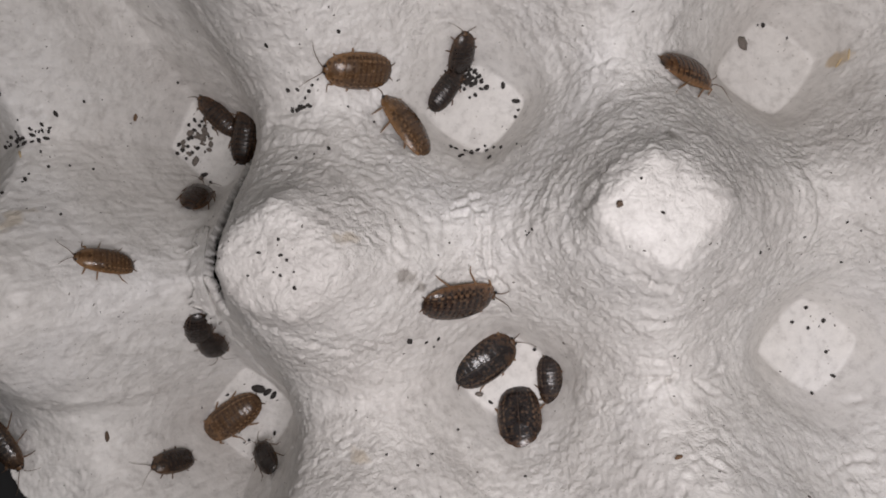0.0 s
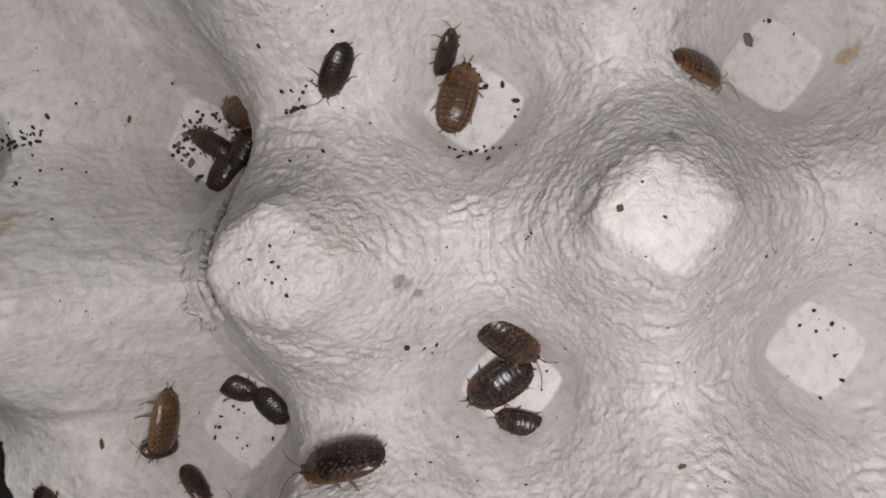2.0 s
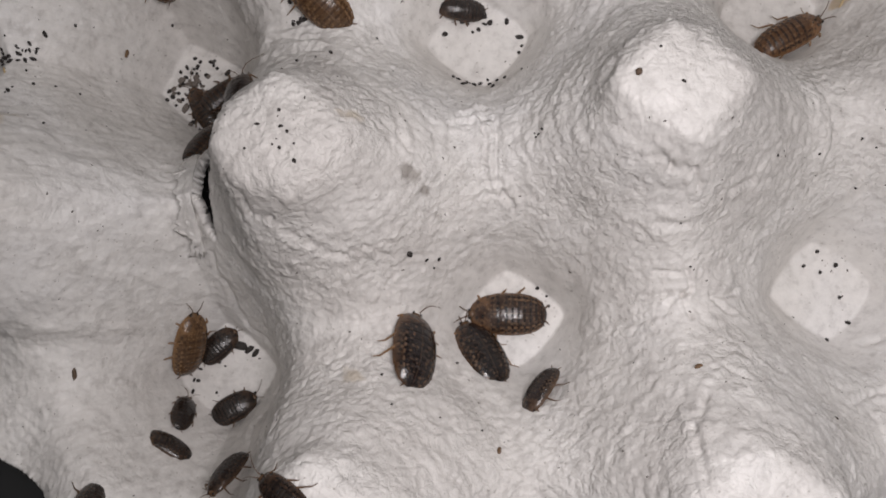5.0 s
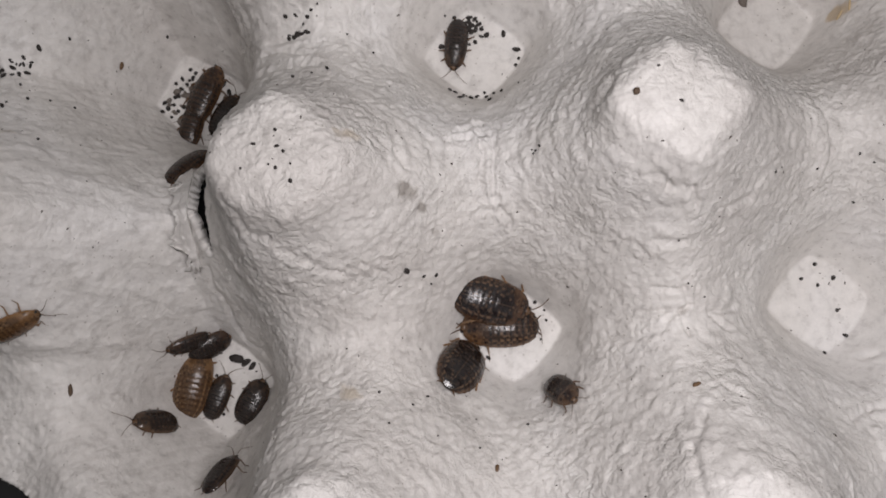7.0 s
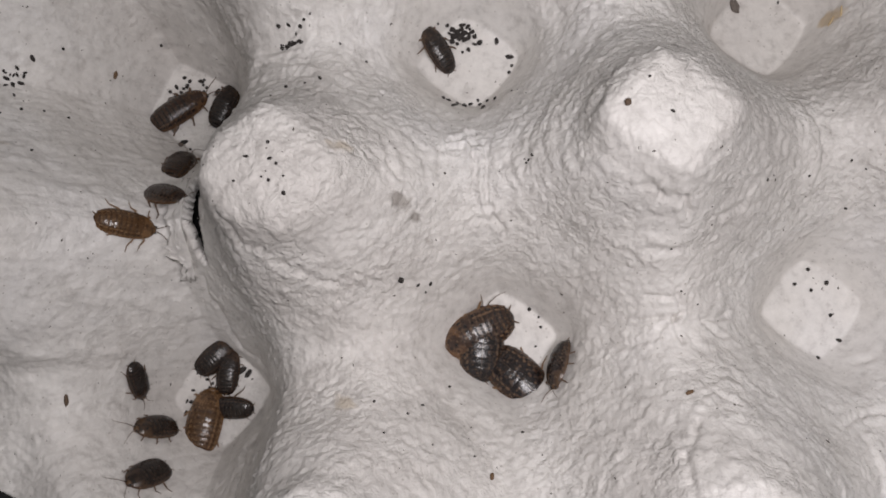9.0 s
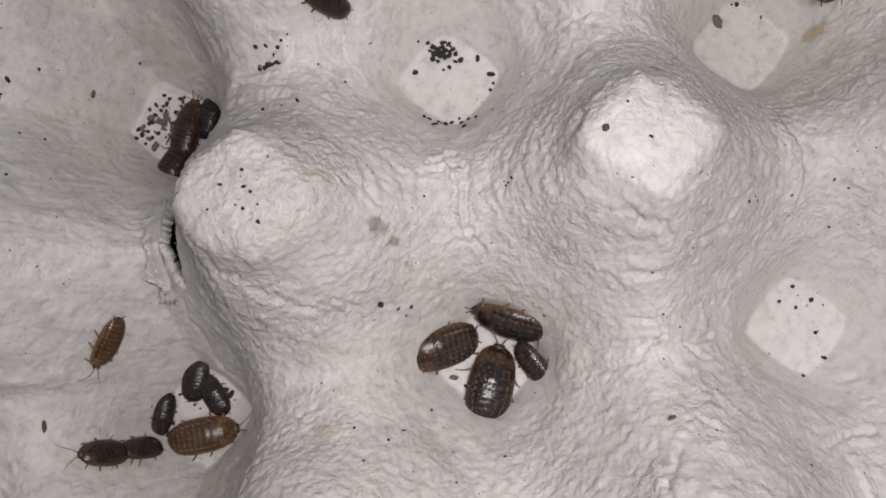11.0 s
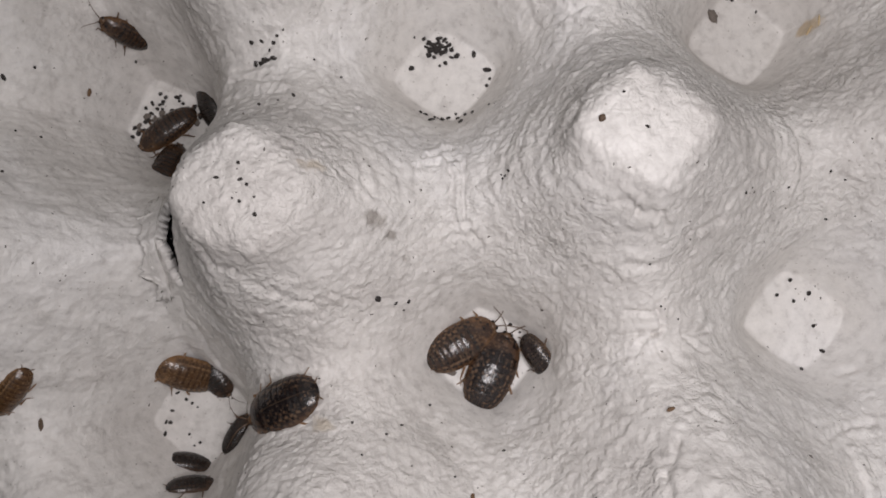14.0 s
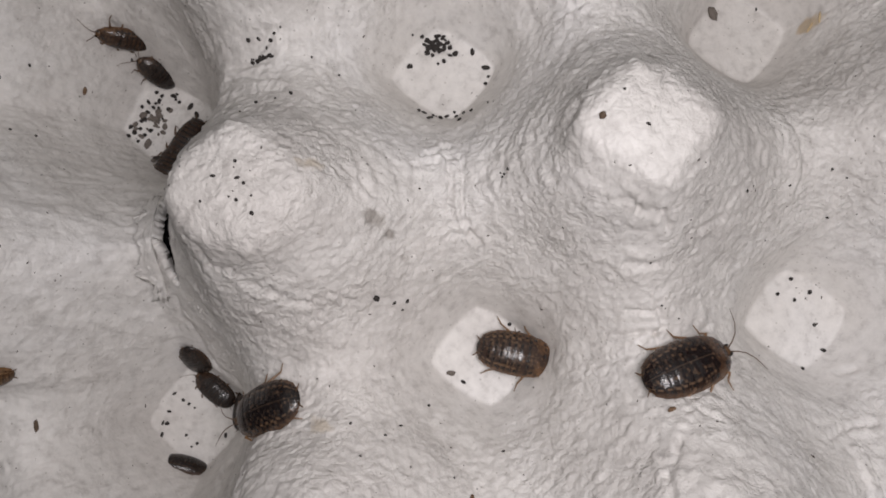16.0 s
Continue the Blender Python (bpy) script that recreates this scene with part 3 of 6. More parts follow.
def build_roach(kind, length, ratio, rng):
    mat, label = KINDS[kind]
    length *= MM
    width = length * ratio
    root = tagged(new("cockroach"), label, "cockroach", "cockroaches on the egg tray")
    for name, u0, u1 in PLATES:
        part(name, shell_plate(length, width, u0, u1), mat, root)
    part("belly", blob(0, 0, length * 0.085, length * 0.46, width * 0.45, length * 0.055), BELLY, root)
    head = part("head", blob(length * 0.462, 0, length * 0.08, length * 0.055, length * 0.075, length * 0.06), BELLY if kind == "tan" else LEG_DARK, root)
    for s in (-1, 1):
        part("eye", blob(length * 0.495, s * length * 0.05, length * 0.105, length * 0.022, length * 0.018, length * 0.026), EYE, head)
        reach, spread = length * rng.uniform(0.28, 0.48), rng.uniform(0.35, 0.95)
        pts = [(length * 0.51 + reach * f * math.cos(spread * (0.6 + 0.5 * f)), s * (length * 0.025 + reach * f * math.sin(spread * (0.6 + 0.5 * f))),
                length * (0.10 + 0.10 * math.sin(3.0 * f) * (1 - f))) for f in (0, 0.15, 0.35, 0.6, 0.8, 1.0)]
        part("antenna", tube(pts, [length * r for r in (0.008, 0.007, 0.006, 0.005, 0.004, 0.003)], 5), LEG_DARK, head)
        part("cercus", tube([(-length * 0.47, s * width * 0.14, length * 0.09), (-length * 0.53, s * width * 0.24, length * 0.09)],
                            [length * 0.014, length * 0.005], 5), LEG_DARK, root)
    legs = []
    tone = LEG_DARK if kind in ("black", "striped", "small", "brown") else LEG_AMBER
    for n, (along, way, far) in enumerate(LEG_SET):
        for s in (-1, 1):
            w = radians(way + rng.uniform(-12, 12))
            out = Vector((math.cos(w), s * math.sin(w), 0))
            knee = out * length * far * 0.62 + Vector((0, 0, length * 0.055))
            foot = out * length * far * 1.0 + Vector((-0.05 * length, 0, -length * 0.07))
            toe = foot + Vector((0.3 * out.x - 0.25, out.y * 0.75, 0)).normalized() * length * 0.11
            pts = [(0, 0, 0), out * length * far * 0.3 + Vector((0, 0, length * 0.02)), knee, foot, toe]
            limb = tube(pts, [length * r for r in (0.030, 0.030, 0.016, 0.010, 0.005)], 6)
            for k in range(5):
                base = knee.lerp(foot, 0.1 + 0.18 * k)
                tip = base + Vector((rng.uniform(-0.6, 0.2), s * rng.uniform(-0.8, 0.8), rng.uniform(-0.3, 0.5))).normalized() * length * 0.035
                girth = [limb.verts.new(base + Vector(d) * length * 0.006) for d in ((1, 0, 0), (-0.5, 0.8, 0), (-0.5, -0.8, 0))]
                point = limb.verts.new(tip)
                for a, c in ((0, 1), (1, 2), (2, 0)):
                    limb.faces.new((girth[a], girth[c], point))
            leg = part("leg", limb, tone, root)
            leg.location = (along * length, s * width * 0.24, length * 0.075)
            legs.append((leg, s, n))
    return root, legs


# ---- droppings, crumbs and the torn lip, laid on the tray ----
from mathutils.bvhtree import BVHTree

GROUND = BVHTree.FromPolygons([v.co for v in TRAY.data.vertices], [tuple(p.vertices) for p in TRAY.data.polygons])


def ground_at(x, y):
    """The tray's point and normal under a place in millimetres."""
    place, normal, _, _ = GROUND.ray_cast(Vector((x * MM, y * MM, 0.09)), Vector((0, 0, -1)))
    return (place, normal) if place else (Vector((x * MM, y * MM, -0.02)), Vector((0, 0, 1)))


def pellet_material(name, base):
    m, b, node, link = material(name, base, 0.75)
    n = node("ShaderNodeTexNoise", Scale=2500.0, Detail=3.0)
    r = ramp(node, [(0.3, tuple(c * 0.5 for c in base)), (0.7, tuple(min(1, c * 1.6) for c in base))])
    link(n.outputs["Fac"], r.inputs["Fac"])
    link(r.outputs["Color"], b.inputs["Base Color"])
    return m


FRASS = pellet_material("dry_droppings", (0.020, 0.016, 0.014))
PALE_FRASS = pellet_material("dusty_droppings", (0.13, 0.11, 0.095))
CRUMB = pellet_material("brown_crumb", (0.12, 0.07, 0.036))
HUSK = pellet_material("brown_husk", (0.085, 0.055, 0.035))


def pellet_mesh(name, mat, seed, stretch):
    rng = random.Random(seed)
    bm = bmesh.new()
    bmesh.ops.create_icosphere(bm, subdivisions=2, radius=1.0)
    for v in bm.verts:
        k = 1 + 0.28 * noise.noise(v.co * 1.4 + Vector((seed, 0, 0)))
        v.co = Vector((v.co.x * stretch, v.co.y, v.co.z * 0.72)) * k
    for fa in bm.faces:
        fa.smooth = rng.random() < 0.8
    me = bpy.data.meshes.new(name)
    bm.to_mesh(me)
    bm.free()
    me.materials.append(mat)
    return me


PELLETS = [pellet_mesh("dropping", FRASS, s, st) for s, st in ((1, 1.3), (2, 1.7), (3, 1.1))]
PALE_PELLETS = [pellet_mesh("dropping", PALE_FRASS, s, st) for s, st in ((4, 1.3), (5, 1.6))]
CRUMBS = [pellet_mesh("crumb", CRUMB, 6, 2.0), pellet_mesh("crumb", HUSK, 7, 2.6)]
ROUND_CRUMBS = [pellet_mesh("crumb", HUSK, 8, 1.15)]
SPECK_RNG = random.Random(12)


def lay(meshes, name, x, y, size, label, category, group):
    place, normal = ground_at(x, y)
    ob = new(name, SPECK_RNG.choice(meshes))
    turn = normal.to_track_quat("Z", "Y").to_matrix().to_4x4() @ pose(0, 0, 0, 0, 0, SPECK_RNG.uniform(0, 180))
    r = size * MM / 2
    ob.matrix_world = Matrix.Translation(place + normal * r * 0.45) @ turn @ Matrix.Diagonal((r, r, r, 1))
    return tagged(ob, label, category, group)


def scatter(spots, size, meshes=PELLETS, label="tiny dry black dropping lying on the grey pulp", group="droppings on the tray"):
    for x, y in spots:
        lay(meshes, "dropping", x, y, size * SPECK_RNG.uniform(0.55, 1.2), label, "dropping", group)


scatter([(-29.3, 26.3), (-32.1, 25), (-29.3, 24.3), (-28.6, 23.6), (-30.5, 22.3), (-29.7, 21.8), (-33.9, 22.3), (-27.9, 22), (-28.1, 20)], 0.48)
scatter([(15.4, 27.7), (17.4, 23.3)], 0.58)
for px, py in [(12.5, 25)]:
    lay(ROUND_CRUMBS, "crumb", px, py, 0.8, "brown food crumb lying on the grey pulp", "crumb", "crumbs on the tray")
scatter([(50.1, 5.3), (47.5, 3.2), (52.4, -2.4), (53.1, -6.6), (48.9, -8.9)], 0.55)
scatter([(52.7, 2.8), (50, 1.9)], 0.86)
scatter([(4.7, 48.7), (6.5, 45.8), (6.7, 44.3), (6.1, 43.2), (-0.1, 47.7), (1.9, 48.7), (-4.6, 38.9), (-3.2, 38.5), (-2.1, 37.9), (-0.9, 38.5), (1.8, 38.4), (0.6, 36.5), (-5.4, 39.3), (-5.7, 47.5), (-1.1, 47.4), (-3.9, 37.5)], 0.74)
scatter([(-2.1, 51.3), (-1.5, 50.8), (-0.7, 51.5), (-0.2, 50.5), (-1.4, 49.8), (-2.1, 50.2), (-0.5, 49.5), (0.2, 49.8), (0.8, 50.6), (-0.7, 50.2), (-2.8, 50.8), (1.2, 49.8), (-2.6, 49.4), (-1.8, 48.9), (0.6, 51.2)], 0.86)
scatter([(-50.9, 55.2), (-50, 54.4), (-47.9, 54.1), (-47, 52.9), (-53.7, 52.8), (-52.8, 51.7), (-51.7, 52.4), (-49, 51.7), (-45.1, 51.8), (-44.2, 50.1), (-56, 49.3), (-55.5, 48.2), (-54.4, 48.8), (-53.7, 47.5), (-52.6, 48.2), (-55, 46.5), (-56.6, 47.6), (-54, 50.2), (-52, 42.9), (-51, 41.4)], 0.78)
scatter([(-50.6, 50.8), (-51.5, 50.2), (-49.9, 49.7), (-53.3, 45.8), (-50, 48.6), (-44.8, 49), (-52.5, 42.2), (-53.6, 51.2), (-52.2, 50.7), (-50.9, 51.6)], 1.09, PALE_PELLETS, "dusty grey-brown dropping lying on the pulp")
scatter([(-75.1, 50), (-76.8, 49.8), (-73.7, 50.3), (-72.3, 50.9), (-72.1, 49.7), (-78.9, 49.8), (-80.9, 50), (-77.8, 50.7), (-73.8, 51.4), (-69.8, 53.5), (-74.9, 48.9), (-75.9, 49.9), (-73.1, 49.5), (-71.5, 50.8), (-76.1, 50.6)], 0.70)
scatter([(-71, 44.4), (-68.5, 44.5), (-73.1, 42.2), (-73, 43.2), (-73.3, 41.8), (-72.6, 47.3), (-75.6, 56.4), (-74.8, 52.6), (-65.7, 55.4), (-53.5, 60), (-67, 35.7), (-65.8, 43.9), (-75.1, 40)], 0.55)
scatter([(-29.1, 49.7), (-27.6, 49.5), (-25.9, 49), (-25.2, 49.7), (-24.2, 50.3), (-26.6, 48.1), (-20.4, 46), (-25.7, 38.7), (-28.4, 38.5), (-19.8, 55.7), (-30.4, 55.1), (-53.5, 60), (-23.6, 39.3), (-16.9, 43.5)], 0.53)
scatter([(-29, 46.8), (-28.2, 46.8), (-27.5, 46.8), (-26.7, 46.9), (-26.1, 46.8), (-27.8, 46.9), (-27.1, 46.9)], 0.55)
scatter([(4.2, 4.3), (5.6, 1.3), (5.5, 2.9), (-11.4, 9.2), (-13.2, 9.1), (-12.2, 8.1), (4.4, -1.6), (-4.2, -3.5)], 0.55)
scatter([(-5.9, -1.9)], 1.17, PALE_PELLETS, "dusty grey-brown dropping lying on the pulp")
scatter([(-15.6, 9.9)], 0.78)
scatter([(2.9, 23.6), (3.3, 23.3), (3.7, 23.7), (3, 23)], 0.43)
scatter([(53, 50.5), (48.4, 53.3), (49.3, 53.2)], 0.62)
scatter([(45.4, 50.6)], 1.33, PALE_PELLETS, "dusty grey-brown dropping lying on the pulp")
scatter([(-52.9, 0.8), (-51.5, -0.5), (-50.6, -1.3), (-49.7, -2.1), (-54.1, -2.1), (-55.3, -3.9), (-54.6, -4.1), (-51.6, -6.5), (-49.9, -8.2), (-44.9, -7.5), (-50.9, -8.6), (-55.7, -5.9)], 0.55)
scatter([(-45.3, 0.4), (-46.8, 1.2), (-44.2, -0.4)], 1.48)
for px, py in [(-60.6, 53.6), (-68.7, -1)]:
    lay(CRUMBS, "crumb", px, py, 0.75, "brown food crumb lying on the grey pulp", "crumb", "crumbs on the tray")
scatter([(51.2, 17.5), (49.4, 19), (21.5, 3.5), (19.6, 8.9), (50.7, 13), (33.8, 16.5), (24.1, 1.5), (43.4, 17.6)], 0.39)
scatter([(-14.5, -7.7), (-16.7, -8.4), (-20, -10.1), (-8.4, -15.1), (-0.9, -13.3), (-10.2, -5.9), (-21, -6.2), (-13.9, -12.6)], 0.39)
for px, py in [(19, -9.5), (-6.5, -17.9)]:
    lay(CRUMBS, "crumb", px, py, 0.6, "brown food crumb lying on the grey pulp", "crumb", "crumbs on the tray")

HEAP_RNG = random.Random(31)


def heap(cx, cy, rx, ry, n, size, meshes, label):
    """A loose patch of droppings about one place."""
    scatter([(HEAP_RNG.gauss(cx, rx), HEAP_RNG.gauss(cy, ry)) for _ in range(n)], size, meshes, label)


heap(-1.0, 50.6, 1.3, 0.8, 22, 0.62, PELLETS, "tiny dry black dropping lying on the grey pulp")
heap(-1.5, 38.0, 2.4, 0.5, 9, 0.5, PELLETS, "tiny dry black dropping lying on the grey pulp")
heap(-52.4, 48.8, 1.6, 1.6, 16, 0.75, PALE_PELLETS, "dusty grey-brown dropping lying on the pulp")
heap(-51.0, 53.0, 2.6, 1.0, 9, 0.62, PELLETS, "tiny dry black dropping lying on the grey pulp")
heap(-75.0, 50.0, 3.0, 1.1, 14, 0.5, PELLETS, "tiny dry black dropping lying on the grey pulp")
heap(-28.0, 46.9, 1.2, 0.2, 10, 0.42, PELLETS, "tiny dry black dropping lying on the grey pulp")


def build_dust():
    """Pinhead specks of dirt strewn over the whole tray."""
    rng = random.Random(8)
    verts, faces = [], []
    for _ in range(420):
        place, normal = ground_at(rng.uniform(-80, 66), rng.uniform(-24, 74))
        r = 0.11 * MM * rng.uniform(0.5, 1.5) * (1.5 if rng.random() < 0.12 else 1.0)
        side = normal.orthogonal().normalized()
        side = (side * math.cos(rng.uniform(0, 6)) + normal.cross(side) * math.sin(rng.uniform(0, 6))).normalized()
        cross = normal.cross(side)
        k = len(verts)
        stretch = rng.uniform(1.0, 2.2)
        for q in range(6):
            c = math.cos(1.0472 * q) * stretch * rng.uniform(0.7, 1.2), math.sin(1.0472 * q) * rng.uniform(0.7, 1.2)
            verts.append(place + side * r * c[0] + cross * r * c[1] - normal * r * 0.2)
        verts.append(place + normal * r * 0.8)
        faces += [(k + q, k + (q + 1) % 6, k + 6) for q in range(6)]
    me = bpy.data.meshes.new("dirt_specks")
    me.from_pydata(verts, [], faces)
    me.materials.append(pellet_material("dirt", (0.055, 0.042, 0.034)))
    return tagged(new("dirt_specks", me), "pinhead specks of brown dirt strewn over the tray", "dirt", kind="stuff")


build_dust()

STRAW_BITS = [pellet_mesh("straw", pellet_material("dry_straw", (0.48, 0.37, 0.22)), 9, 4.5)]
for px, py in [(58.1, 44.2), (58.9, 45.0), (-75.2, 47.0)]:
    lay(STRAW_BITS, "straw", px, py, 0.42, "short bit of pale dry straw stuck to the pulp", "straw", "straw bits on the tray")


# ---- the animals ways: seconds, millimetres, degrees ----
ROACHES = [
    ("speckled", 12.6, 0.57, [
        (0, 0.2, -7.4, 1.3, 9, -28, -95), (0.2, -2.5, -5.6, 0.4, -4, -13, -104), (0.4, -3.3, -4.3, 0.2, -1, -10, -124),
        (0.5, -4.4, -4.6, 0.7, 2, -19, -135), (0.6, -5, -3.6, 0.5, 3, -15, -140), (0.8, -10.1, -3.2, 4.1, 25, -47, -178),
        (1, -12.6, -4.5, 8, 32, -46, 176), (1.2, -14.7, -6.4, 11.6, 30, -47, -175), (1.4, -18.3, -6, 14.1, 39, -34, 174),
        (1.5, -22.1, -6.1, 15.9, 44, -17, 176), (1.6, -23.2, -6.0, 16.4, 46, -5, -179), (1.8, -25.5, -6.1, 16.8, 53, 1, -172),
        (2, -26.4, -5.8, 16.2, 50, 9, -174), (2.5, -26.3, -5.7, 16.1, 51, 2, -170), (3, -26.7, -6.3, 16.2, 50, 5, -170),
        (3.5, -26.5, -6.8, 17.4, 49, 7, -175), (3.7, -25.8, -6.0, 16.0, 40, 7, -174), (3.8, -23.1, -8.2, 19.4, 48, 17, 158),
        (4, -19.5, -6.8, 15.8, 34, 32, 113), (4.2, -17.8, -6.4, 14.4, 32, 38, 91), (5.2, -17.1, -3, 11.6, 34, 33, 79),
        (6.3, -15.5, 4.4, 10.9, 49, -10, 69), (6.5, -11.3, 8, 9.7, 55, -11, 52), (6.6, -9.5, 9, 9.1, 56, -4, 42), (6.8, -7.3, 7.6, 7.7, 43, 36, 6),
        (7, -3.2, 5.2, 1.8, 5, 9, -21), (7.2, -0.7, 2.7, 1.3, 1, 1, -36), (7.5, 1.3, -0.1, 0.7, 0, 0, -49), (7.8, 1.1, -1.7, 0.3, 1, -1, -82),
        (8, 1, -3.5, -0.2, 2, -2, -88), (8.2, 1.2, -5.9, 0.3, 4, -11, -94), (9.2, 0.9, -6.4, 0.4, -3, -13, -37), (10.3, -0.1, -4.9, -0.1, -5, 2, 22),
        (10.5, 0.7, -5.2, -0, -6, 2, 37), (10.8, -0.7, -4.9, -0.1, 0, 3, 51), (11, -0.5, -3.8, -0.1, 0, 3, 69), (11.5, -0.2, -2.4, -0.2, 0, 0, 79),
        (12, 0.2, -0.6, -0.3, 0, -1, 76), (12.5, 0.1, -0.6, -0.3, 0, -1, 77), (13, -0.4, -0.7, -0.3, 0, -1, 75), (13.5, 0, -1, -0.3, 0, -1, 77),
        (13.8, 0.6, -1, -0.3, 0, -1, 76), (14, 0.2, -2.4, -0.3, 0, 0, 58), (14.2, 1.7, -4.2, -0.1, -6, 0, 27), (14.4, 2.2, -8.8, 4.8, -52, -37, 3),
        (14.6, 2.5, -10.2, 8, -55, -43, 0), (14.8, 4.4, -11.2, 12.2, -57, -42, 12), (15, 6.2, -11.7, 15.4, -36, -49, -12),
        (15.2, 8.9, -11, 17.9, -51, -45, 13), (15.4, 11.6, -9.3, 18.6, -59, -29, 29), (15.5, 12.7, -8.6, 19.4, -61, -28, 34),
        (15.6, 14.9, -6.9, 20.3, -57, -20, 33), (15.7, 16.5, -6.9, 20.8, -52, -20, 24), (15.8, 18.5, -6, 21.7, -42, -6, 12),
        (15.9, 20.7, -5.6, 22, -34, 4, 8), (16, 22.7, -5.1, 22, -18, 7, 12),
    ]),
    ("brownspeck", 12.2, 0.54, [
        (0, -7.9, 15.7, 15.5, 42, 28, -1), (0.2, -5.5, 15.4, 14.4, 43, 36, -19), (0.4, -4.4, 12.8, 10.4, 14, 58, -57),
        (0.5, -6.9, 12.0, 11.3, 9, 58, -50), (0.6, -5.5, 11.8, 9.3, 28, 53, -31), (0.8, -4.8, 11.8, 9, 43, 44, -16),
        (1, -3.1, 10.7, 6.2, 47, 36, -11), (1.2, -2.2, 11.5, 7.2, 50, 32, -18), (1.5, 0.1, 7.4, 1.4, 13, 7, -32), (1.8, 0.2, 7.1, 1.7, 10, 8, -38),
        (2, -0.2, 8.3, 3, 19, 16, -43), (2.2, -0.2, 6.5, 2.1, 2, 8, -63), (2.5, -0.1, 4.6, 1.9, 0, 2, -63), (2.8, -1.1, 2.6, 1.8, 0, 1, -69),
        (3, -1.6, 2.7, 1.8, 0, 1, -81), (3.2, -3.1, 4.1, 1, -3, 4, -92), (3.5, -5.5, 1, -0.1, -5, 0, -105), (3.7, -5.8, 0.4, -0.1, -5, -1, -104),
        (3.8, -5.1, -1.4, -0.1, -4, -3, -106), (4, -5.2, 0.5, -0.2, -4, 0, -103), (4.2, -2.8, 2.4, -0.3, 0, 0, -127),
        (5.2, -1, 0.5, -0.3, 0, 0, 164), (6.3, 0.5, 2.3, -0.2, 0, 0, 103), (6.5, 1.2, 1.5, -0.3, 1, 0, 136), (6.6, 0.1, 1.6, -0.3, 0, 0, 139),
        (6.8, -0.7, 1.6, -0.3, 0, 0, 164), (7, -1.8, 1.1, -0.3, 0, 0, 175), (7.2, -4.7, 2, -0.2, -1, -2, -172), (7.5, -4.8, 2.3, -0.1, -3, -3, -172),
        (8, -3.5, 2.5, -0.2, -1, -1, -169), (8.2, -3.4, 2.9, -0.2, -2, -2, -172), (9.2, -4.5, 1.5, -0.2, -1, -1, -157),
        (10.3, -3.7, 0.8, -0.3, 1, 0, -136), (10.5, -4.5, 0.2, -0.2, 1, -3, -148), (10.8, -5.7, 0.9, -0.1, -1, -4, -168),
        (11, -7.3, 3.2, 1, -18, -16, -168), (11.3, -9.5, 2.7, 2.7, -34, -30, -158), (11.5, -10.7, 1.6, 3.6, -34, -35, -149),
        (11.6, -12.9, 2, 6.5, -31, -46, -158), (11.7, -15.1, -0.5, 8.7, -20, -46, -144), (11.8, -17.8, -1.1, 10.9, -3, -41, -158),
        (11.9, -21.1, -1.2, 12.2, 18, -20, -168), (12, -22.8, -2.1, 12.9, 6, -8, -160), (12.1, -24.6, -2.8, 13.2, 10, 2, -160),
        (12.2, -27.3, -3, 12.8, 14, 16, -166), (12.3, -28.7, -3.1, 12.4, 16, 24, -170), (12.4, -28, -3.1, 12.8, 14, 24, -177),
        (12.5, -27.2, -3, 13, 10, 22, 176), (12.6, -26.3, -3, 12.9, 22, 22, 159), (12.7, -24.5, -1.9, 13.4, 11, 23, 140),
        (12.8, -19.8, 0.1, 12.1, 22, 6, 78), (12.9, -17.2, 1, 11.4, 35, 24, 53), (13, -16.2, 2.2, 12.9, 26, 41, 18),
        (13.1, -13, 1.7, 9.7, 12, 52, -2), (13.2, -8.5, 1.6, 2.3, 9, 22, 2), (13.5, -8.5, 2.1, 1.3, 18, 22, 12), (13.8, -7.9, 2.2, 1, 16, 18, 17),
        (14, -4, 2.3, -0.2, 1, 1, 22), (14.1, -3, 2.1, -0.2, 1, 1, 7), (14.2, -2.2, 2.3, -0.2, 1, 0, -8), (14.3, -0.6, 1.8, -0.3, 0, 0, -18),
        (14.4, 0.7, -0, -0.3, 0, 0, -43), (14.5, 1.3, -1.3, -0.2, 2, -1, -68), (14.6, 1.9, -1.9, -0.2, 2, -2, -83),
        (14.8, 1.7, -3.5, -0.2, 2, -2, -88), (15, 2.1, -3.2, -0.1, 1, -3, -90), (15.5, 1.8, -3.6, -0.1, 2, -2, -90),
        (15.6, 1.6, -3, -0.2, 2, -2, -83), (15.7, 2.1, -2.5, -0.1, 0, -2, -60), (15.8, 2.9, -1.3, 0.9, 0, -4, -33),
        (15.9, 3.9, -0.8, 1.4, 0, -3, -20), (16, 4.2, -0.4, 1.4, -1, -3, -20),
    ]),
    ("dark", 11.8, 0.59, [
        (0, -4.5, 3.7, -0, 6, 3, 26), (0.2, -3.5, 3.6, -0.2, 3, 1, 22), (0.4, -1.7, 4.3, -0.2, 2, 0, 3), (0.5, -1, 4.1, -0.2, 2, 0, -4),
        (0.6, 0, 4, -0.2, 2, 0, -12), (0.8, 0.1, 3, -0.3, 0, 0, -32), (1, 2, 1, -0.3, 0, 0, -55), (1.2, 0.9, 0.3, -0.3, 0, 0, -77),
        (1.4, 0.7, -0.2, -0.3, 1, 1, -83), (1.5, 0.8, -0.9, -0.3, 1, 1, -85), (1.6, 0.4, 0.7, -0.3, 0, 1, -93), (1.8, -2.2, 1.2, -0.3, 1, 0, -133),
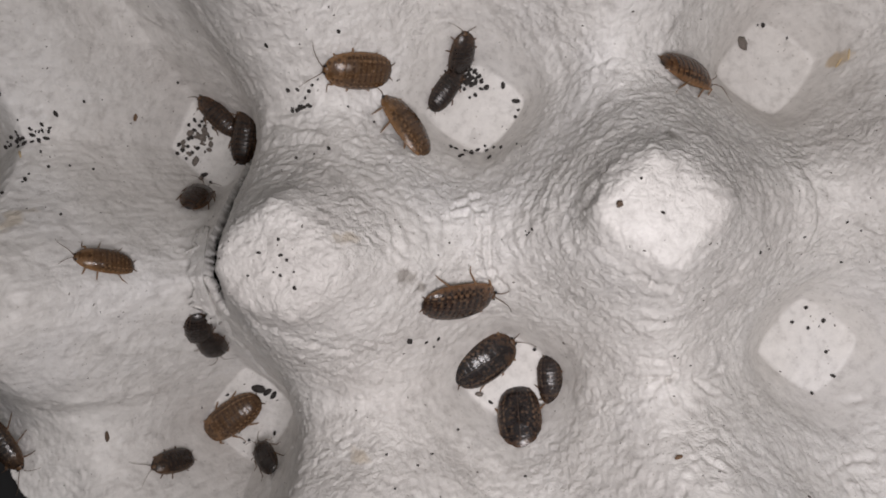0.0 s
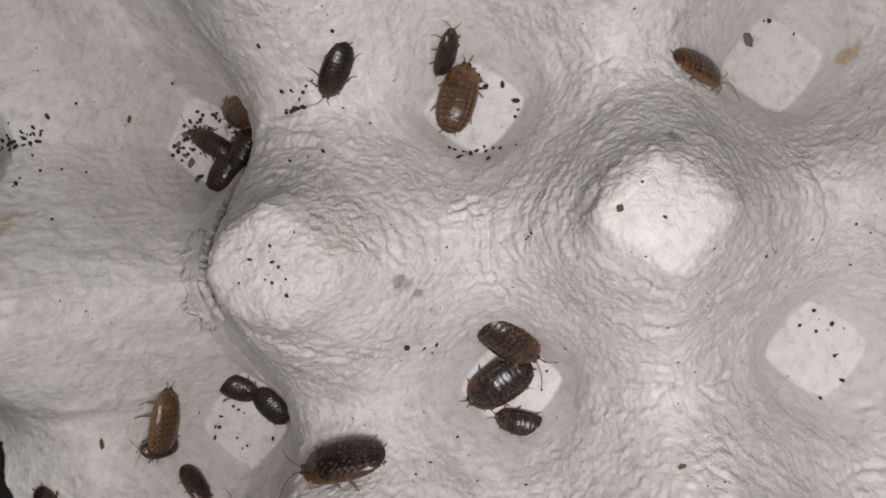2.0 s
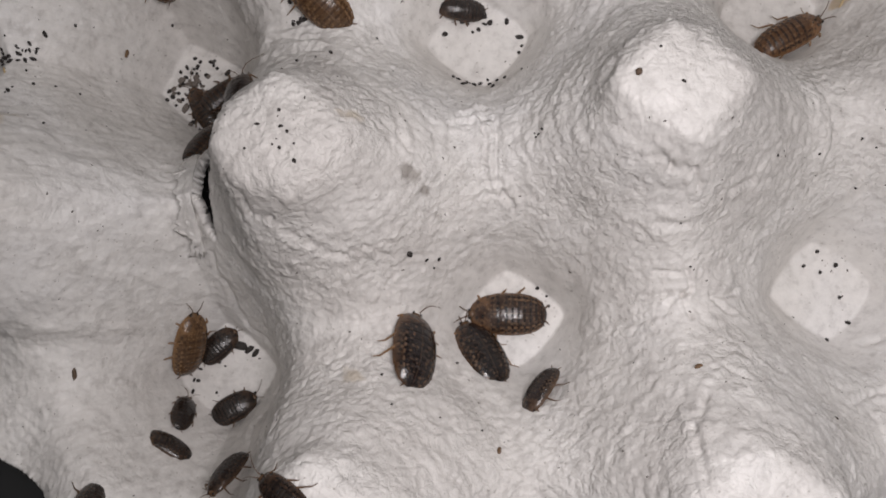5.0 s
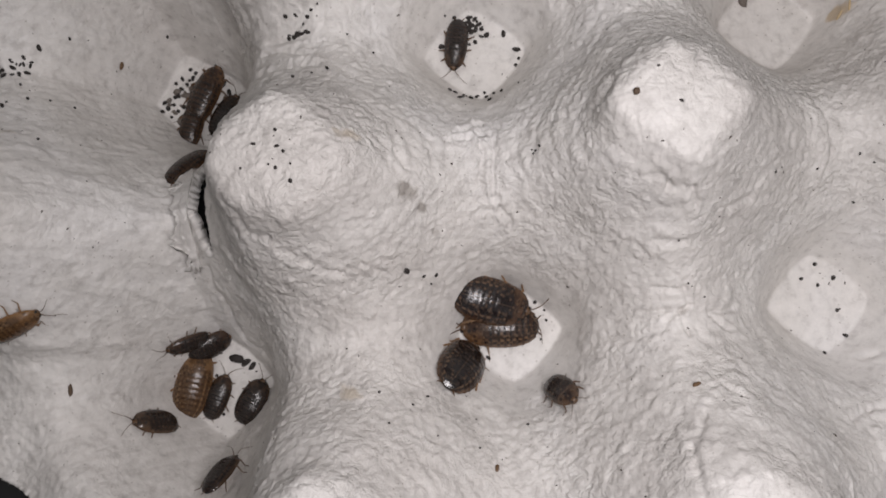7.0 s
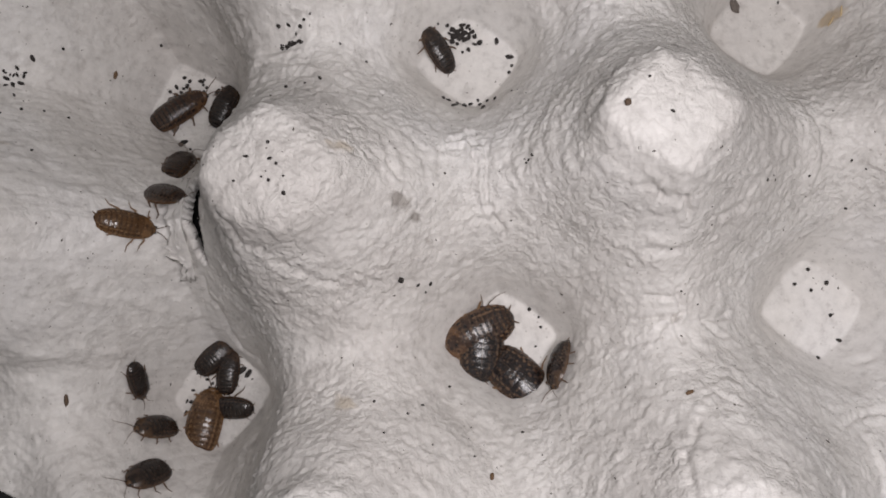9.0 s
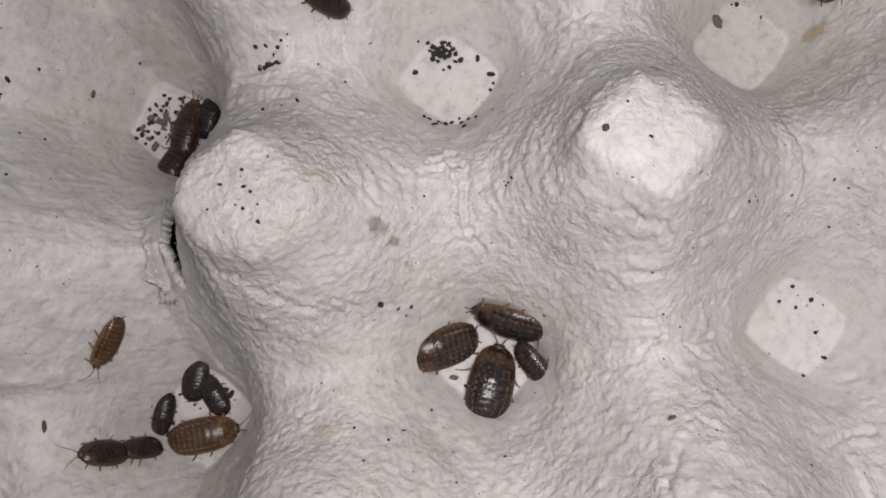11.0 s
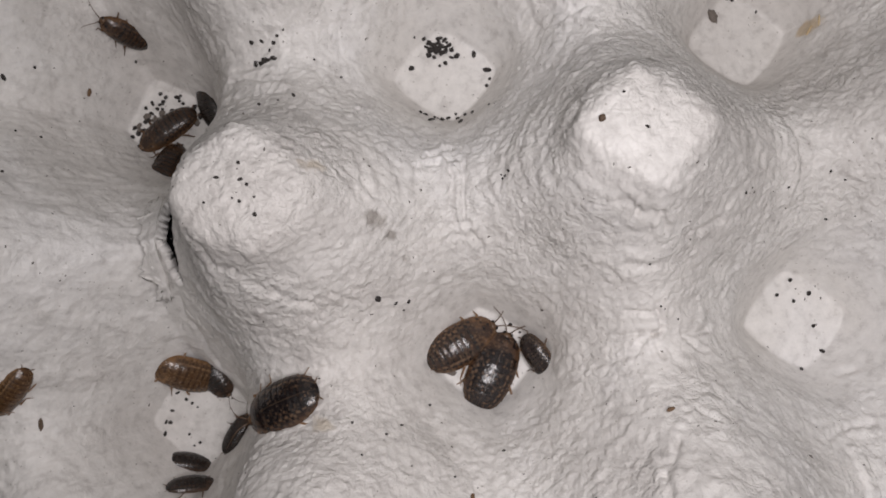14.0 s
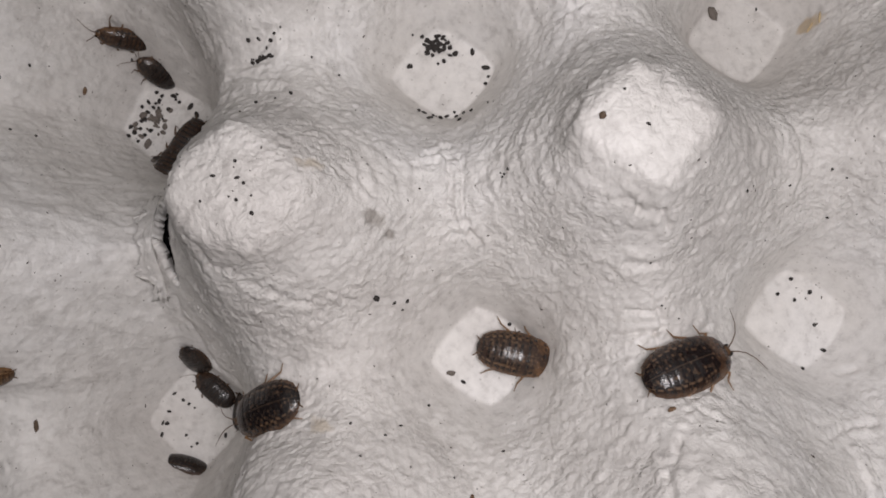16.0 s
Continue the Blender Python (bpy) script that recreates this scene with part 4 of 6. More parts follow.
        (2, -2.2, 0.7, -0.3, 0, 1, -155), (2.2, -1.5, 1.3, -0.3, 0, 1, -158), (2.5, -2.6, 0.6, -0.3, 0, 0, -173),
        (2.8, -0.5, -1.3, -0.3, -1, 0, 153), (3, 2.7, -0.5, -0.2, 0, 0, 115), (3.5, 0.4, 0.2, -0.3, 0, 0, 105), (3.7, 0.4, -0.6, -0.3, -1, 0, 108),
        (3.8, 1.2, -2.4, -0.2, -1, 1, 110), (4, 1.7, -2.4, -0.2, -1, 2, 121), (4.2, -0.5, -1.7, -0.3, -1, 0, 164),
        (5.2, -6.9, -5.8, 2.8, 24, 34, 96), (6.3, -9.5, -4.4, 4.4, 4, 48, 50), (6.5, -9.5, -4.7, 4.8, 2, 50, 46),
        (7, -9.5, -4.7, 4.8, 2, 50, 44), (7.5, -9.2, -5, 4.6, 4, 50, 46), (8.2, -8.8, -4.6, 3.7, 8, 48, 56), (8.8, -5.6, -1.2, -0.1, 3, 4, 72),
        (9.6, 0.5, 0.2, -0.3, -1, 0, 103), (10.3, 4.2, 3.8, 0.1, -12, 0, 131), (10.5, 3.1, 7.2, 2.2, -60, -10, 134), (10.8, 2.8, 7.4, 2.3, -60, 0, 148),
        (11, 4, 6.3, 2.2, -58, 8, 154), (11.5, 3.7, 5.4, 1.2, -46, 5, 156), (11.7, 2.2, 5.7, 0.6, -26, 4, 172), (11.8, 1, 5.2, -0, -5, 4, -173),
        (11.9, -4.6, 1.2, 0.4, -30, -1, -130), (12, -5.6, 1.6, 0.9, -48, 0, -122), (12.5, -8, 0.4, 1.6, -46, -14, -126),
        (12.7, -11.7, -1.3, 4.9, -26, -46, -132), (12.9, -12.4, -0.6, 5.6, -24, -48, -137), (13, -12.7, -0.9, 5.9, -20, -50, -141),
        (13.2, -14.8, -0.9, 8.5, -7, -51, -159), (13.3, -15, -0.1, 8.4, -9, -49, -163), (13.5, -17.4, 0.2, 10.4, -11, -38, -163),
        (13.6, -20.2, 0.1, 11.7, 2, -21, -168), (13.7, -22.9, -0.9, 12.2, 9, -3, -168), (13.8, -25.7, -1.9, 12.5, 20, 8, -165), (13.9, -27.6, -2.3, 12.7, 20, 16, -163),
        (14, -29.6, -2.9, 12.9, 19, 24, -163), (14.5, -30.2, -3.3, 12.7, 20, 26, -162), (15, -30.4, -3.3, 12.5, 20, 27, -163),
        (15.5, -30.4, -3.2, 12.5, 20, 28, -163), (16, -31.6, -3.1, 11.7, 18, 32, -166),
    ]),
    ("small", 8.4, 0.50, [
        (0, 6.1, -1.1, -0.1, 8, -5, -93), (0.2, 6.2, -4, 1.6, 56, 4, -137), (0.5, 4.2, -5.9, 1.7, 56, -6, -137), (0.8, 3.8, -5.9, 1.2, 49, -8, -134),
        (1, 3.6, -7, 3, 65, -3, -143), (1.2, 6.3, -4.9, 3.4, 65, 4, -137), (1.4, 6.8, -4.5, 3.6, 66, -1, -133), (1.5, 5.9, -5, 2.9, 64, 9, -140),
        (1.8, 2.5, -6.5, 0.9, 39, 18, -168), (2, 0.3, -6.4, 0, 8, 7, 159), (2.5, 0.2, -6.2, -0.1, 7, 7, 157), (3, 0, -7.4, 0.5, 20, 15, 159),
        (3.5, -1, -9, 3.1, 50, 30, 157), (3.7, -0.9, -10.2, 5.4, 49, 41, 154), (3.8, -0.8, -11.6, 8.2, 49, 42, 155), (4, -0.5, -9, 3.1, 48, 36, 159),
        (4.2, -0.1, -9.2, 3.6, 47, 46, 159), (5.2, 2.1, -11.8, 10.5, 48, -30, -118), (6.3, 5.1, -9.9, 10.3, 4, -64, -60), (6.5, 5.1, -9.7, 10, 0, -66, -52),
        (7.5, 5.1, -9.7, 9.9, 4, -65, -56), (7.8, 5.4, -9.3, 9.5, 36, -52, -96), (8, 5.5, -8.8, 8.9, 66, 13, -146), (8.2, 6.4, -7.5, 8, 68, 5, -137),
        (9.2, 7.3, -4.9, 5.1, 63, -33, -115), (10.3, 7.1, -3.5, 2.6, 36, -53, -81), (10.5, 7, -1.8, 1.2, 36, -6, -63), (11, 7, -1.3, 0.9, 36, -6, -59),
        (11.5, 7.2, -1.7, 1.3, 36, -6, -61), (12, 6.6, -0.8, 0.5, 36, -6, -53), (12.5, 6.7, -0.9, 0.6, 36, -6, -53), (13, 6.7, -0.9, 0.6, 36, -6, -56),
        (13.5, 6.7, -0.8, 0.6, 36, -6, -53), (14, 8, -1.2, 2, 36, -6, -63), (14.5, 6.8, -0.7, 0.6, 36, -6, -58), (15, 6.5, -0.7, 0.5, 36, -6, -58),
        (15.5, 6.5, -0.7, 0.5, 36, -6, -58), (15.7, 6.7, -1, 0.6, 36, -6, -56), (16, 5, -0.7, -0.1, 3, -3, -30),
    ]),
    ("amber", 11.8, 0.46, [
        (0, 29.4, 43.3, 15.7, -37, 39, -16), (0.5, 31.7, 44.1, 12.4, -35, 40, -18), (1, 31.3, 43.9, 13, -35, 40, -20),
        (1.5, 31.3, 44.1, 13, -35, 41, -22), (2, 31.4, 44, 12.9, -36, 40, -19), (2.5, 37.8, 43.1, 5.1, -30, -12, -34),
        (3, 38.1, 43.8, 4.4, -26, -10, -34), (3.5, 38.6, 45, 4, -17, -7, -36), (3.7, 41.8, 44, 2.7, -15, -6, -34),
        (3.8, 40.3, 43.4, 2.8, -15, -3, -40), (4, 44.4, 40.7, 2.7, -17, -7, -40), (4.2, 45.7, 40.4, 2.7, -1, -2, -17),
        (5.2, 50.7, 40.1, 3, -12, -7, 23), (6.3, 55.3, 47, 5.7, -21, -63, 55), (6.5, 56.1, 47.4, 8, -24, -64, 56),
        (7, 56.6, 50.1, 12.6, -17, -66, 55), (16, 60.6, 50.2, 18.8, -16, -61, 53),
    ]),
    ("tan", 11.2, 0.52, [
        (0, -18.4, 51.5, 12.9, -32, -30, 178), (0.2, -19.5, 51.5, 13.5, -36, -28, 180), (0.4, -19.9, 50.4, 12.9, -33, -18, -165),
        (0.5, -20.1, 49.9, 12.7, -29, -19, -162), (0.8, -20.8, 50.5, 13.2, -33, -11, -165), (1, -20.3, 50.3, 12.9, -31, -11, -165),
        (1.2, -22.9, 50.1, 13.3, -30, 0, -177), (1.4, -28.0, 50.5, 13.4, -42, 13, 162), (1.5, -30.2, 50.8, 12, -46, 25, 160),
        (1.6, -33.2, 51.6, 9.6, -44, 39, 148), (1.8, -39.3, 54.6, -11.4, -40, 48, 168), (2, -40.6, 53.2, -13.1, -28, 52, -174),
        (2.2, -43.9, 52.6, -20, -2, 6, -169), (2.5, -45.3, 52.6, -20.2, -3, 1, 157), (2.8, -45.5, 53.8, -20.2, -7, 1, 143),
        (3, -47.2, 54.2, -20.2, -3, -1, 143), (3.2, -47.0, 58.5, -12.4, -51, -44, 140), (3.5, -49.3, 59.1, -14.7, -19, -59, 126),
        (3.6, -50.4, 58.9, -16.5, -2, -60, 118), (3.7, -50.1, 60.7, -12.1, -14, -62, 119), (3.8, -51.7, 61.3, -12.9, -11, -63, 124),
        (4, -51, 62.1, -10.2, -27, -60, 135), (4.2, -51.7, 62.5, -9.9, -20, -61, 130), (5.2, -53.3, 66.4, -4.1, -6, -53, 120),
        (6.3, -53.6, 70.7, 1.8, 7, -45, 112), (16, -41.2, 65.5, 19.0, -49, 11, 113),
    ]),
    ("tan", 11.6, 0.54, [
        (0, -12.9, 42.2, 7.7, 52, -3, 118), (0.2, -12.3, 43.2, 6.3, 41, 36, 75), (0.4, -10.9, 42.9, 4.5, 6, 50, 34),
        (0.5, -9.1, 42.4, 2.8, -17, 42, 11), (0.8, -10, 42.7, 3.5, -15, 46, 8), (1, -8.8, 43, 2, -18, 32, -2), (1.2, -6.6, 44, 0.2, -3, 9, 6),
        (1.4, -2.9, 46.1, -0.3, -1, 0, 49), (1.5, -2.1, 47.7, -0.3, -1, -1, 67), (1.8, -2.7, 47.4, -0.3, 0, -1, 67),
        (2, -2.9, 47.3, -0.3, 0, -1, 67), (2.2, -2.2, 47.7, -0.3, 0, -1, 72), (2.5, -0.5, 48.8, -0.2, -1, -2, 82),
        (2.8, -0.2, 48.7, -0.2, -1, -1, 101), (2.9, -0.7, 46.3, -0.3, -1, 1, 137), (3, -0.9, 45, -0.3, -1, 1, 168),
        (3.2, 0.4, 45.4, -0.3, 0, 0, -144), (3.4, -1.4, 43, -0.3, 0, 0, -151), (3.5, -3.6, 40.7, 0, 5, -5, -176), (3.6, -6.7, 33.1, 10, 39, -9, 162),
        (3.7, -9.7, 38, 6.7, 43, -10, 139), (3.8, -11.7, 37.6, 9.3, 45, -4, 134), (4, -17.2, 42, 11, 33, -27, 148),
        (4.2, -21.4, 43.5, 12.6, 17, -17, 154), (5.2, -24.6, 50.9, 14.5, -30, -29, 130), (6.3, -24.8, 57.5, 23.7, -2, -55, 109),
        (16, -19.0, 61.3, 24.7, 25, -48, 92),
    ]),
    ("black", 8.8, 0.50, [
        (0, -1.9, 54.5, 3.1, 27, -52, 72), (0.2, -3.9, 56.4, 6.9, -14, -57, 126), (0.4, -7.2, 56.3, 9.2, -44, -42, 177),
        (0.5, -8, 56, 9.7, -49, -35, -171), (0.8, -12.2, 57.4, 15.1, -47, -30, -168), (1, -13.8, 57.6, 16.6, -49, -25, -164),
        (1.2, -14.5, 58.6, 18, -50, -19, -156), (1.4, -15.6, 58, 18.2, -51, 7, -137), (1.5, -17, 56.7, 17.8, -51, 24, -130),
        (1.6, -18.3, 55.1, 16.8, -49, 29, -129), (1.8, -19.4, 53.1, 15.1, -39, 27, -123), (2, -20.7, 51.6, 14.3, -31, 24, -123),
        (2.2, -25.6, 50, 13.3, -24, 23, -159), (2.4, -32.7, 47.2, 8.2, -2, 48, 177), (2.5, -35.3, 48.5, 0.2, -27, 47, 155),
        (2.8, -38.8, 52.2, -13.1, -57, -13, 111), (3, -40.1, 51.2, -17.1, -52, -34, 98), (3.2, -41.1, 52.7, -16.5, -50, -40, 99),
        (3.5, -42.1, 50.6, -20.1, -10, -3, 104), (3.7, -33.1, 28.3, 32.2, -13, 36, 108), (4, -42.2, 51.3, -20, -14, -6, 104),
        (4.2, -42.7, 50.1, -20.3, -4, -1, 105), (5.2, -34.0, 29.0, 30.3, -26, 35, 86), (6.5, -44.2, 47.2, -20.4, 1, 0, 58),
        (7, -45.2, 45.6, -20.4, 2, 0, 56), (7.5, -46.4, 44.7, -20.4, 2, 0, 56), (8, -44.9, 46.2, -20.4, 2, 0, 56),
        (8.2, -44.3, 47.6, -20.4, 2, 0, 58), (10.3, -43.8, 50.2, -20.3, 1, -2, 60), (10.5, -42.3, 51.1, -19.8, -1, -14, 56),
        (11, -42.9, 50.2, -20.2, 0, -4, 64), (11.5, -40.7, 51.2, -18.1, -29, -41, 73), (12, -41.1, 51.2, -18.9, -30, -23, 90),
        (12.5, -40.7, 51.1, -18.2, -40, -34, 88), (13, -41, 51.2, -18.9, -30, -23, 90), (13.5, -41.5, 51.3, -19.3, -24, -18, 91),
        (14, -41.6, 51.5, -19.4, -28, -13, 102), (14.5, -43.6, 51.6, -20.3, -4, -1, 123), (14.8, -44.8, 52.9, -20.3, -5, -1, 132),
        (15, -45.9, 53.7, -20.3, -3, 0, 140), (15.2, -47.2, 56.2, -18.7, -15, -7, 143), (15.5, -49.2, 58.4, -16.4, -37, -51, 151),
        (16, -49.8, 58.3, -17.5, -28, -52, 147),
    ]),
    ("black", 8.6, 0.44, [
        (0, -5, 49.3, -0.1, 15, -2, 49), (0.5, -4.8, 49.6, -0.1, 14, -3, 52), (1, -3.1, 50.1, -0.2, 6, -3, 57), (1.3, -0.9, 52.7, 0.3, 13, -15, 53),
        (1.5, -2.6, 54.6, 3.6, 40, -46, 61), (2, -4.3, 54.4, 4.4, 42, -44, 65), (2.2, -4.4, 54.8, 5.1, 52, -30, 48),
        (2.4, -3.9, 55.1, 5.2, 59, 13, 15), (2.5, -3.7, 55.2, 5.3, 57, 19, 9), (2.6, -2.6, 55.7, 5.6, 59, -11, 20),
        (2.8, -2.5, 56.1, 5.9, 2, -60, 100), (3, -2.4, 54.9, 3.8, -10, -59, 119), (3.5, -2.4, 53.8, 2.2, -6, -54, 119),
        (3.7, -1.4, 50.5, -0.1, 0, -7, 104), (3.8, -1.2, 51.3, 0, 3, -10, 105), (4, -1.5, 53.5, 1.5, -11, -48, 120),
        (4.2, -1.4, 53.5, 1.5, -15, -47, 123), (5.2, -3, 51, -0, -13, -7, -172), (6.3, -3.1, 51.6, 0.4, -17, 21, -101),
        (6.5, -3.2, 52.4, 1.2, -24, 38, -96), (6.7, -2.3, 50.9, -0, -6, 10, -96), (6.9, -1.8, 49.5, -0.3, -1, 2, -99),
        (7, -3.3, 47.5, -0.3, 0, 1, -103), (7.1, -4.2, 43.2, -0.3, 0, -1, -104), (7.3, -2.4, 41.7, -0.3, 0, -1, -68),
        (7.5, 0.1, 42.3, -0.3, 1, 0, -23), (7.7, 1.9, 44.9, -0.3, 1, 1, 25), (7.9, 0.6, 46.2, -0.2, 0, 0, 73), (8, -0.6, 47.5, -0.3, -1, 1, 100),
        (8.2, -0.7, 47.8, -0.3, -1, 1, 102), (9.2, -6.9, 48, 0.5, 9, -23, 118), (10.3, -11.3, 48.9, 5.8, 44, -40, 89),
        (10.5, -11.4, 52.7, 9.2, 50, -34, 70), (10.7, -13, 53.6, 11.6, 5, -54, 126), (11, -18.2, 54.3, 15.8, -35, -43, 161),
        (11.3, -24.8, 53.4, 17.8, -57, -8, 167), (11.5, -25.3, 53.5, 17.8, -57, -6, 171), (12, -25.7, 53.9, 18.5, -55, 0, 168),
        (12.5, -23.7, 53.8, 18.4, -42, -40, 144), (13, -22, 56.7, 20.8, 6, -52, 106), (16, -20.1, 58.8, 22.1, 25, -47, 91),
    ]),
    ("brown", 10.0, 0.42, [
        (0, -47.8, 53.7, -20.3, 1, -1, 128), (0.2, -47.2, 53.9, -20.3, 1, 0, 113), (0.4, -47.1, 52.4, -20.3, -1, 1, 88),
        (0.5, -47.5, 51.8, -20.3, 0, 1, 88), (0.8, -49, 48.5, -20.3, -1, -1, 72), (1, -49.9, 45.4, -20.3, 1, 0, 71),
        (1.5, -48.8, 47.3, -20.3, -1, -1, 77), (2, -48.4, 48.4, -20.3, -1, 0, 142), (2.5, -47.7, 48.6, -20.3, -2, 0, 162),
        (3, -47.9, 48.2, -20.3, -1, 0, 158), (3.5, -47.9, 47.5, -20.3, -1, -1, 153), (3.7, -50.4, 47.3, -20.3, -1, 0, 144),
        (4, -48.6, 48.4, -20.3, 0, 0, 144), (4.2, -48.7, 48.3, -20.3, 0, 0, 144), (5.2, -49.8, 44.3, -20.3, 0, 0, 105),
        (6.5, -50, 46.1, -20.3, -1, 0, 76), (7, -51.2, 44.4, -20.2, 1, 2, 72), (7.2, -52.1, 37.3, -12.1, 43, 40, 113),
        (7.5, -50.8, 28.0, 1.2, 40, -24, -158), (7.8, -52.2, 26.4, 2.4, -8, -34, -100), (8, -52.4, 24.7, 4.2, -20, -25, -91),
        (8.2, -52.2, 24.2, 4.4, -16, -18, -93), (9.2, -50.0, 29.4, -1.2, 21, 46, 122), (10.3, -49.1, 42.8, -20.1, 0, 6, 53),
        (10.5, -48.1, 45.9, -20.3, 1, -1, 55), (11, -47.1, 47.4, -20.3, 1, -1, 70), (11.5, -45.7, 48.7, -20.3, 2, 0, 83),
        (12, -46, 50.4, -20.3, 1, 0, 105), (12.5, -47.3, 52.8, -20.3, 2, 0, 133), (12.7, -47.2, 55.7, -19.4, -10, -10, 130),
        (12.9, -46.8, 58.0, -13.8, -44, -51, 128), (13, -48.5, 59.3, -13.6, -28, -59, 128), (13.3, -50.4, 61.3, -11.2, -17, -63, 124),
        (13.5, -51.1, 61.6, -11.3, -13, -63, 123), (14, -53.1, 63.3, -9.3, -40, -52, 159), (14.5, -55.0, 64.0, -8.1, -47, -44, 175),
        (15, -54.7, 64.4, -7.7, -45, -45, 171), (15.5, -53.5, 63.4, -9.2, -52, -41, 175), (16, -53.0, 62.7, -10.9, 125, -142, -2),
    ]),
    ("brown", 12.0, 0.42, [
        (0, -43.1, 49.7, -20.3, -1, -2, 74), (0.5, -42.3, 50.2, -19.9, -3, -9, 75), (1, -42.2, 49.1, -20.1, -1, -5, 53),
        (1.5, -42.6, 48.3, -20.2, 1, -4, 46), (2, -42.9, 47.1, -20.2, -2, -3, 52), (2.5, -45.7, 44.2, -20.3, -3, 2, 53),
        (3, -46.1, 44.2, -20.3, -1, 1, 64), (3.5, -45, 47.4, -20.4, 1, 0, 76), (3.7, -34.9, 24.3, 32.7, -27, 8, 80),
        (4, -47.5, 45, -20.3, 1, -1, 76), (4.2, -47.6, 45.5, -20.3, 1, -1, 66), (5.2, -46.5, 47.1, -20.3, 1, 0, 26),
        (6.3, -46, 50.6, -20.2, 1, -1, 5), (6.5, -46.2, 51.5, -20.3, 1, 0, 3), (6.7, -47.7, 50.8, -20.3, 0, 0, 21),
        (7, -48.4, 49.7, -20.3, -1, 0, 61), (7.5, -49, 47.2, -20.3, -1, -1, 61), (7.7, -49.8, 47.4, -20.3, 0, 0, 56),
        (7.9, -52.9, 47.4, -20.2, -1, 3, 5), (8, -54, 47.2, -20.1, -1, 4, -10), (8.2, -54.8, 49.2, -20, -1, 9, -20),
        (9.2, -51.7, 48.2, -20.3, 0, 0, 36), (10.3, -49.3, 44.2, -20.3, 2, 2, 46), (10.5, -48.5, 44.4, -20.3, 2, 0, 51),
        (11, -47.2, 47.7, -20.3, 0, -1, 70), (11.3, -48.2, 50.7, -20.3, -1, 1, 90), (11.5, -48.6, 51.6, -20.3, 1, -1, 94),
        (12, -49.8, 53.5, -20.2, 1, -3, 103), (12.5, -49.5, 53.1, -20.1, 0, -6, 108), (12.9, -49.2, 51.8, -20.2, 2, -2, 108),
        (13, -49.7, 51.6, -20.2, -1, -2, 138), (13.3, -49.6, 51.1, -20.3, 1, 0, 168), (13.5, -49.7, 49, -20.3, 0, 1, -166),
        (14, -49.9, 48.1, -20.3, 0, 1, -151), (14.2, -49.4, 47.2, -20.3, 0, 1, -115), (14.5, -49, 46.4, -20.3, 0, 0, -97),
        (15, -47.9, 43.8, -20.3, -2, -2, -129), (15.5, -49, 41.8, -20, -4, -7, -132), (16, -46.8, 44.1, -20.3, -1, -1, -125),
    ]),
    ("brown", 10.4, 0.48, [
        (0, -51.9, 37.2, -11.8, 14, 64, 77), (0.2, -51.2, 38.0, -14.2, 8, 62, 71), (0.5, -50.3, 39.5, -17.3, 7, 52, 65),
        (0.8, -49, 43.5, -20.2, 1, 3, 51), (1, -47.1, 43.6, -20.3, 1, 0, 55), (1.5, -45.9, 44.8, -20.3, 1, 1, 55), (2, -46.9, 43.8, -20.4, 1, 1, 53),
        (2.5, -47.1, 42.5, -20.2, -1, 2, 53), (3, -47.2, 40.9, -19.8, -8, 7, 56), (3.5, -49.3, 43.1, -20.2, 2, 4, 58),
        (3.7, -51.2, 43.6, -19.9, 2, 9, 62), (4, -50.1, 42.2, -19.9, 2, 10, 61), (4.2, -49.9, 42.2, -19.9, 2, 9, 55),
        (5.2, -46.6, 33.2, -5.1, -35, 29, 53), (6.5, -50.0, 37.8, -16.9, -6, 51, 60), (7, -48.4, 31.9, -4.4, -36, 33, 44),
        (7.5, -47.2, 30.3, -0.6, -42, 18, 33), (8, -48, 29.6, 0.2, -30, 39, 60), (8.2, -50.0, 33.5, -7.5, -11, 50, 71),
        (9.2, -51.0, 35.2, -10.1, 4, 53, 73), (10.3, -52.4, 37.2, -11.8, 14, 55, 72), (10.5, -51.8, 39.9, -16.7, 17, 51, 71),
        (11, -49.9, 41.8, -19.8, 2, 10, 54), (12, -49.9, 41.9, -19.9, 2, 9, 58), (13, -49.9, 41.9, -19.9, 2, 9, 59),
        (14, -50.5, 40.8, -19, 4, 25, 65), (15, -50, 41.6, -19.8, 3, 11, 59), (16, -49.4, 40.8, -19.6, 1, 15, 61),
    ]),
    ("tan", 9.2, 0.45, [
        (0, -60.6, 27.1, 11.3, 36, -43, 161), (0.2, -62.4, 27.2, 13.5, 38, -45, 161), (0.5, -64.7, 27.9, 16.2, 41, -46, 161),
        (0.8, -67.8, 29.1, 18.8, 45, -42, 165), (1, -69.7, 29.9, 20.1, 48, -38, 167), (1.2, -71.8, 30.8, 21.0, 51, -33, 170),
        (2, -75.3, 31.4, 21.1, 44, 21, 171), (4.2, -78.2, 14.8, 17.5, -51, 15, 163), (5.2, -90.9, 9.8, -6.9, 7, -49, 49),
        (6.3, -80.7, 7.6, 3.6, 30, -37, 13), (6.9, -72.7, 8.6, 9.5, 53, -12, 17), (7, -71.7, 9.3, 10.7, 54, -7, 18),
        (7.1, -70.3, 10.3, 11.0, 54, 0, 20), (7.3, -67.9, 11.6, 10.7, 53, 26, 17), (7.5, -65.2, 13.0, 9.3, 53, 33, 25),
        (7.7, -62.9, 16.7, 10.5, 58, 6, 48), (7.9, -60.9, 21.1, 11.9, 49, 3, 73), (8, -60.3, 23.1, 12.4, 49, 9, 80),
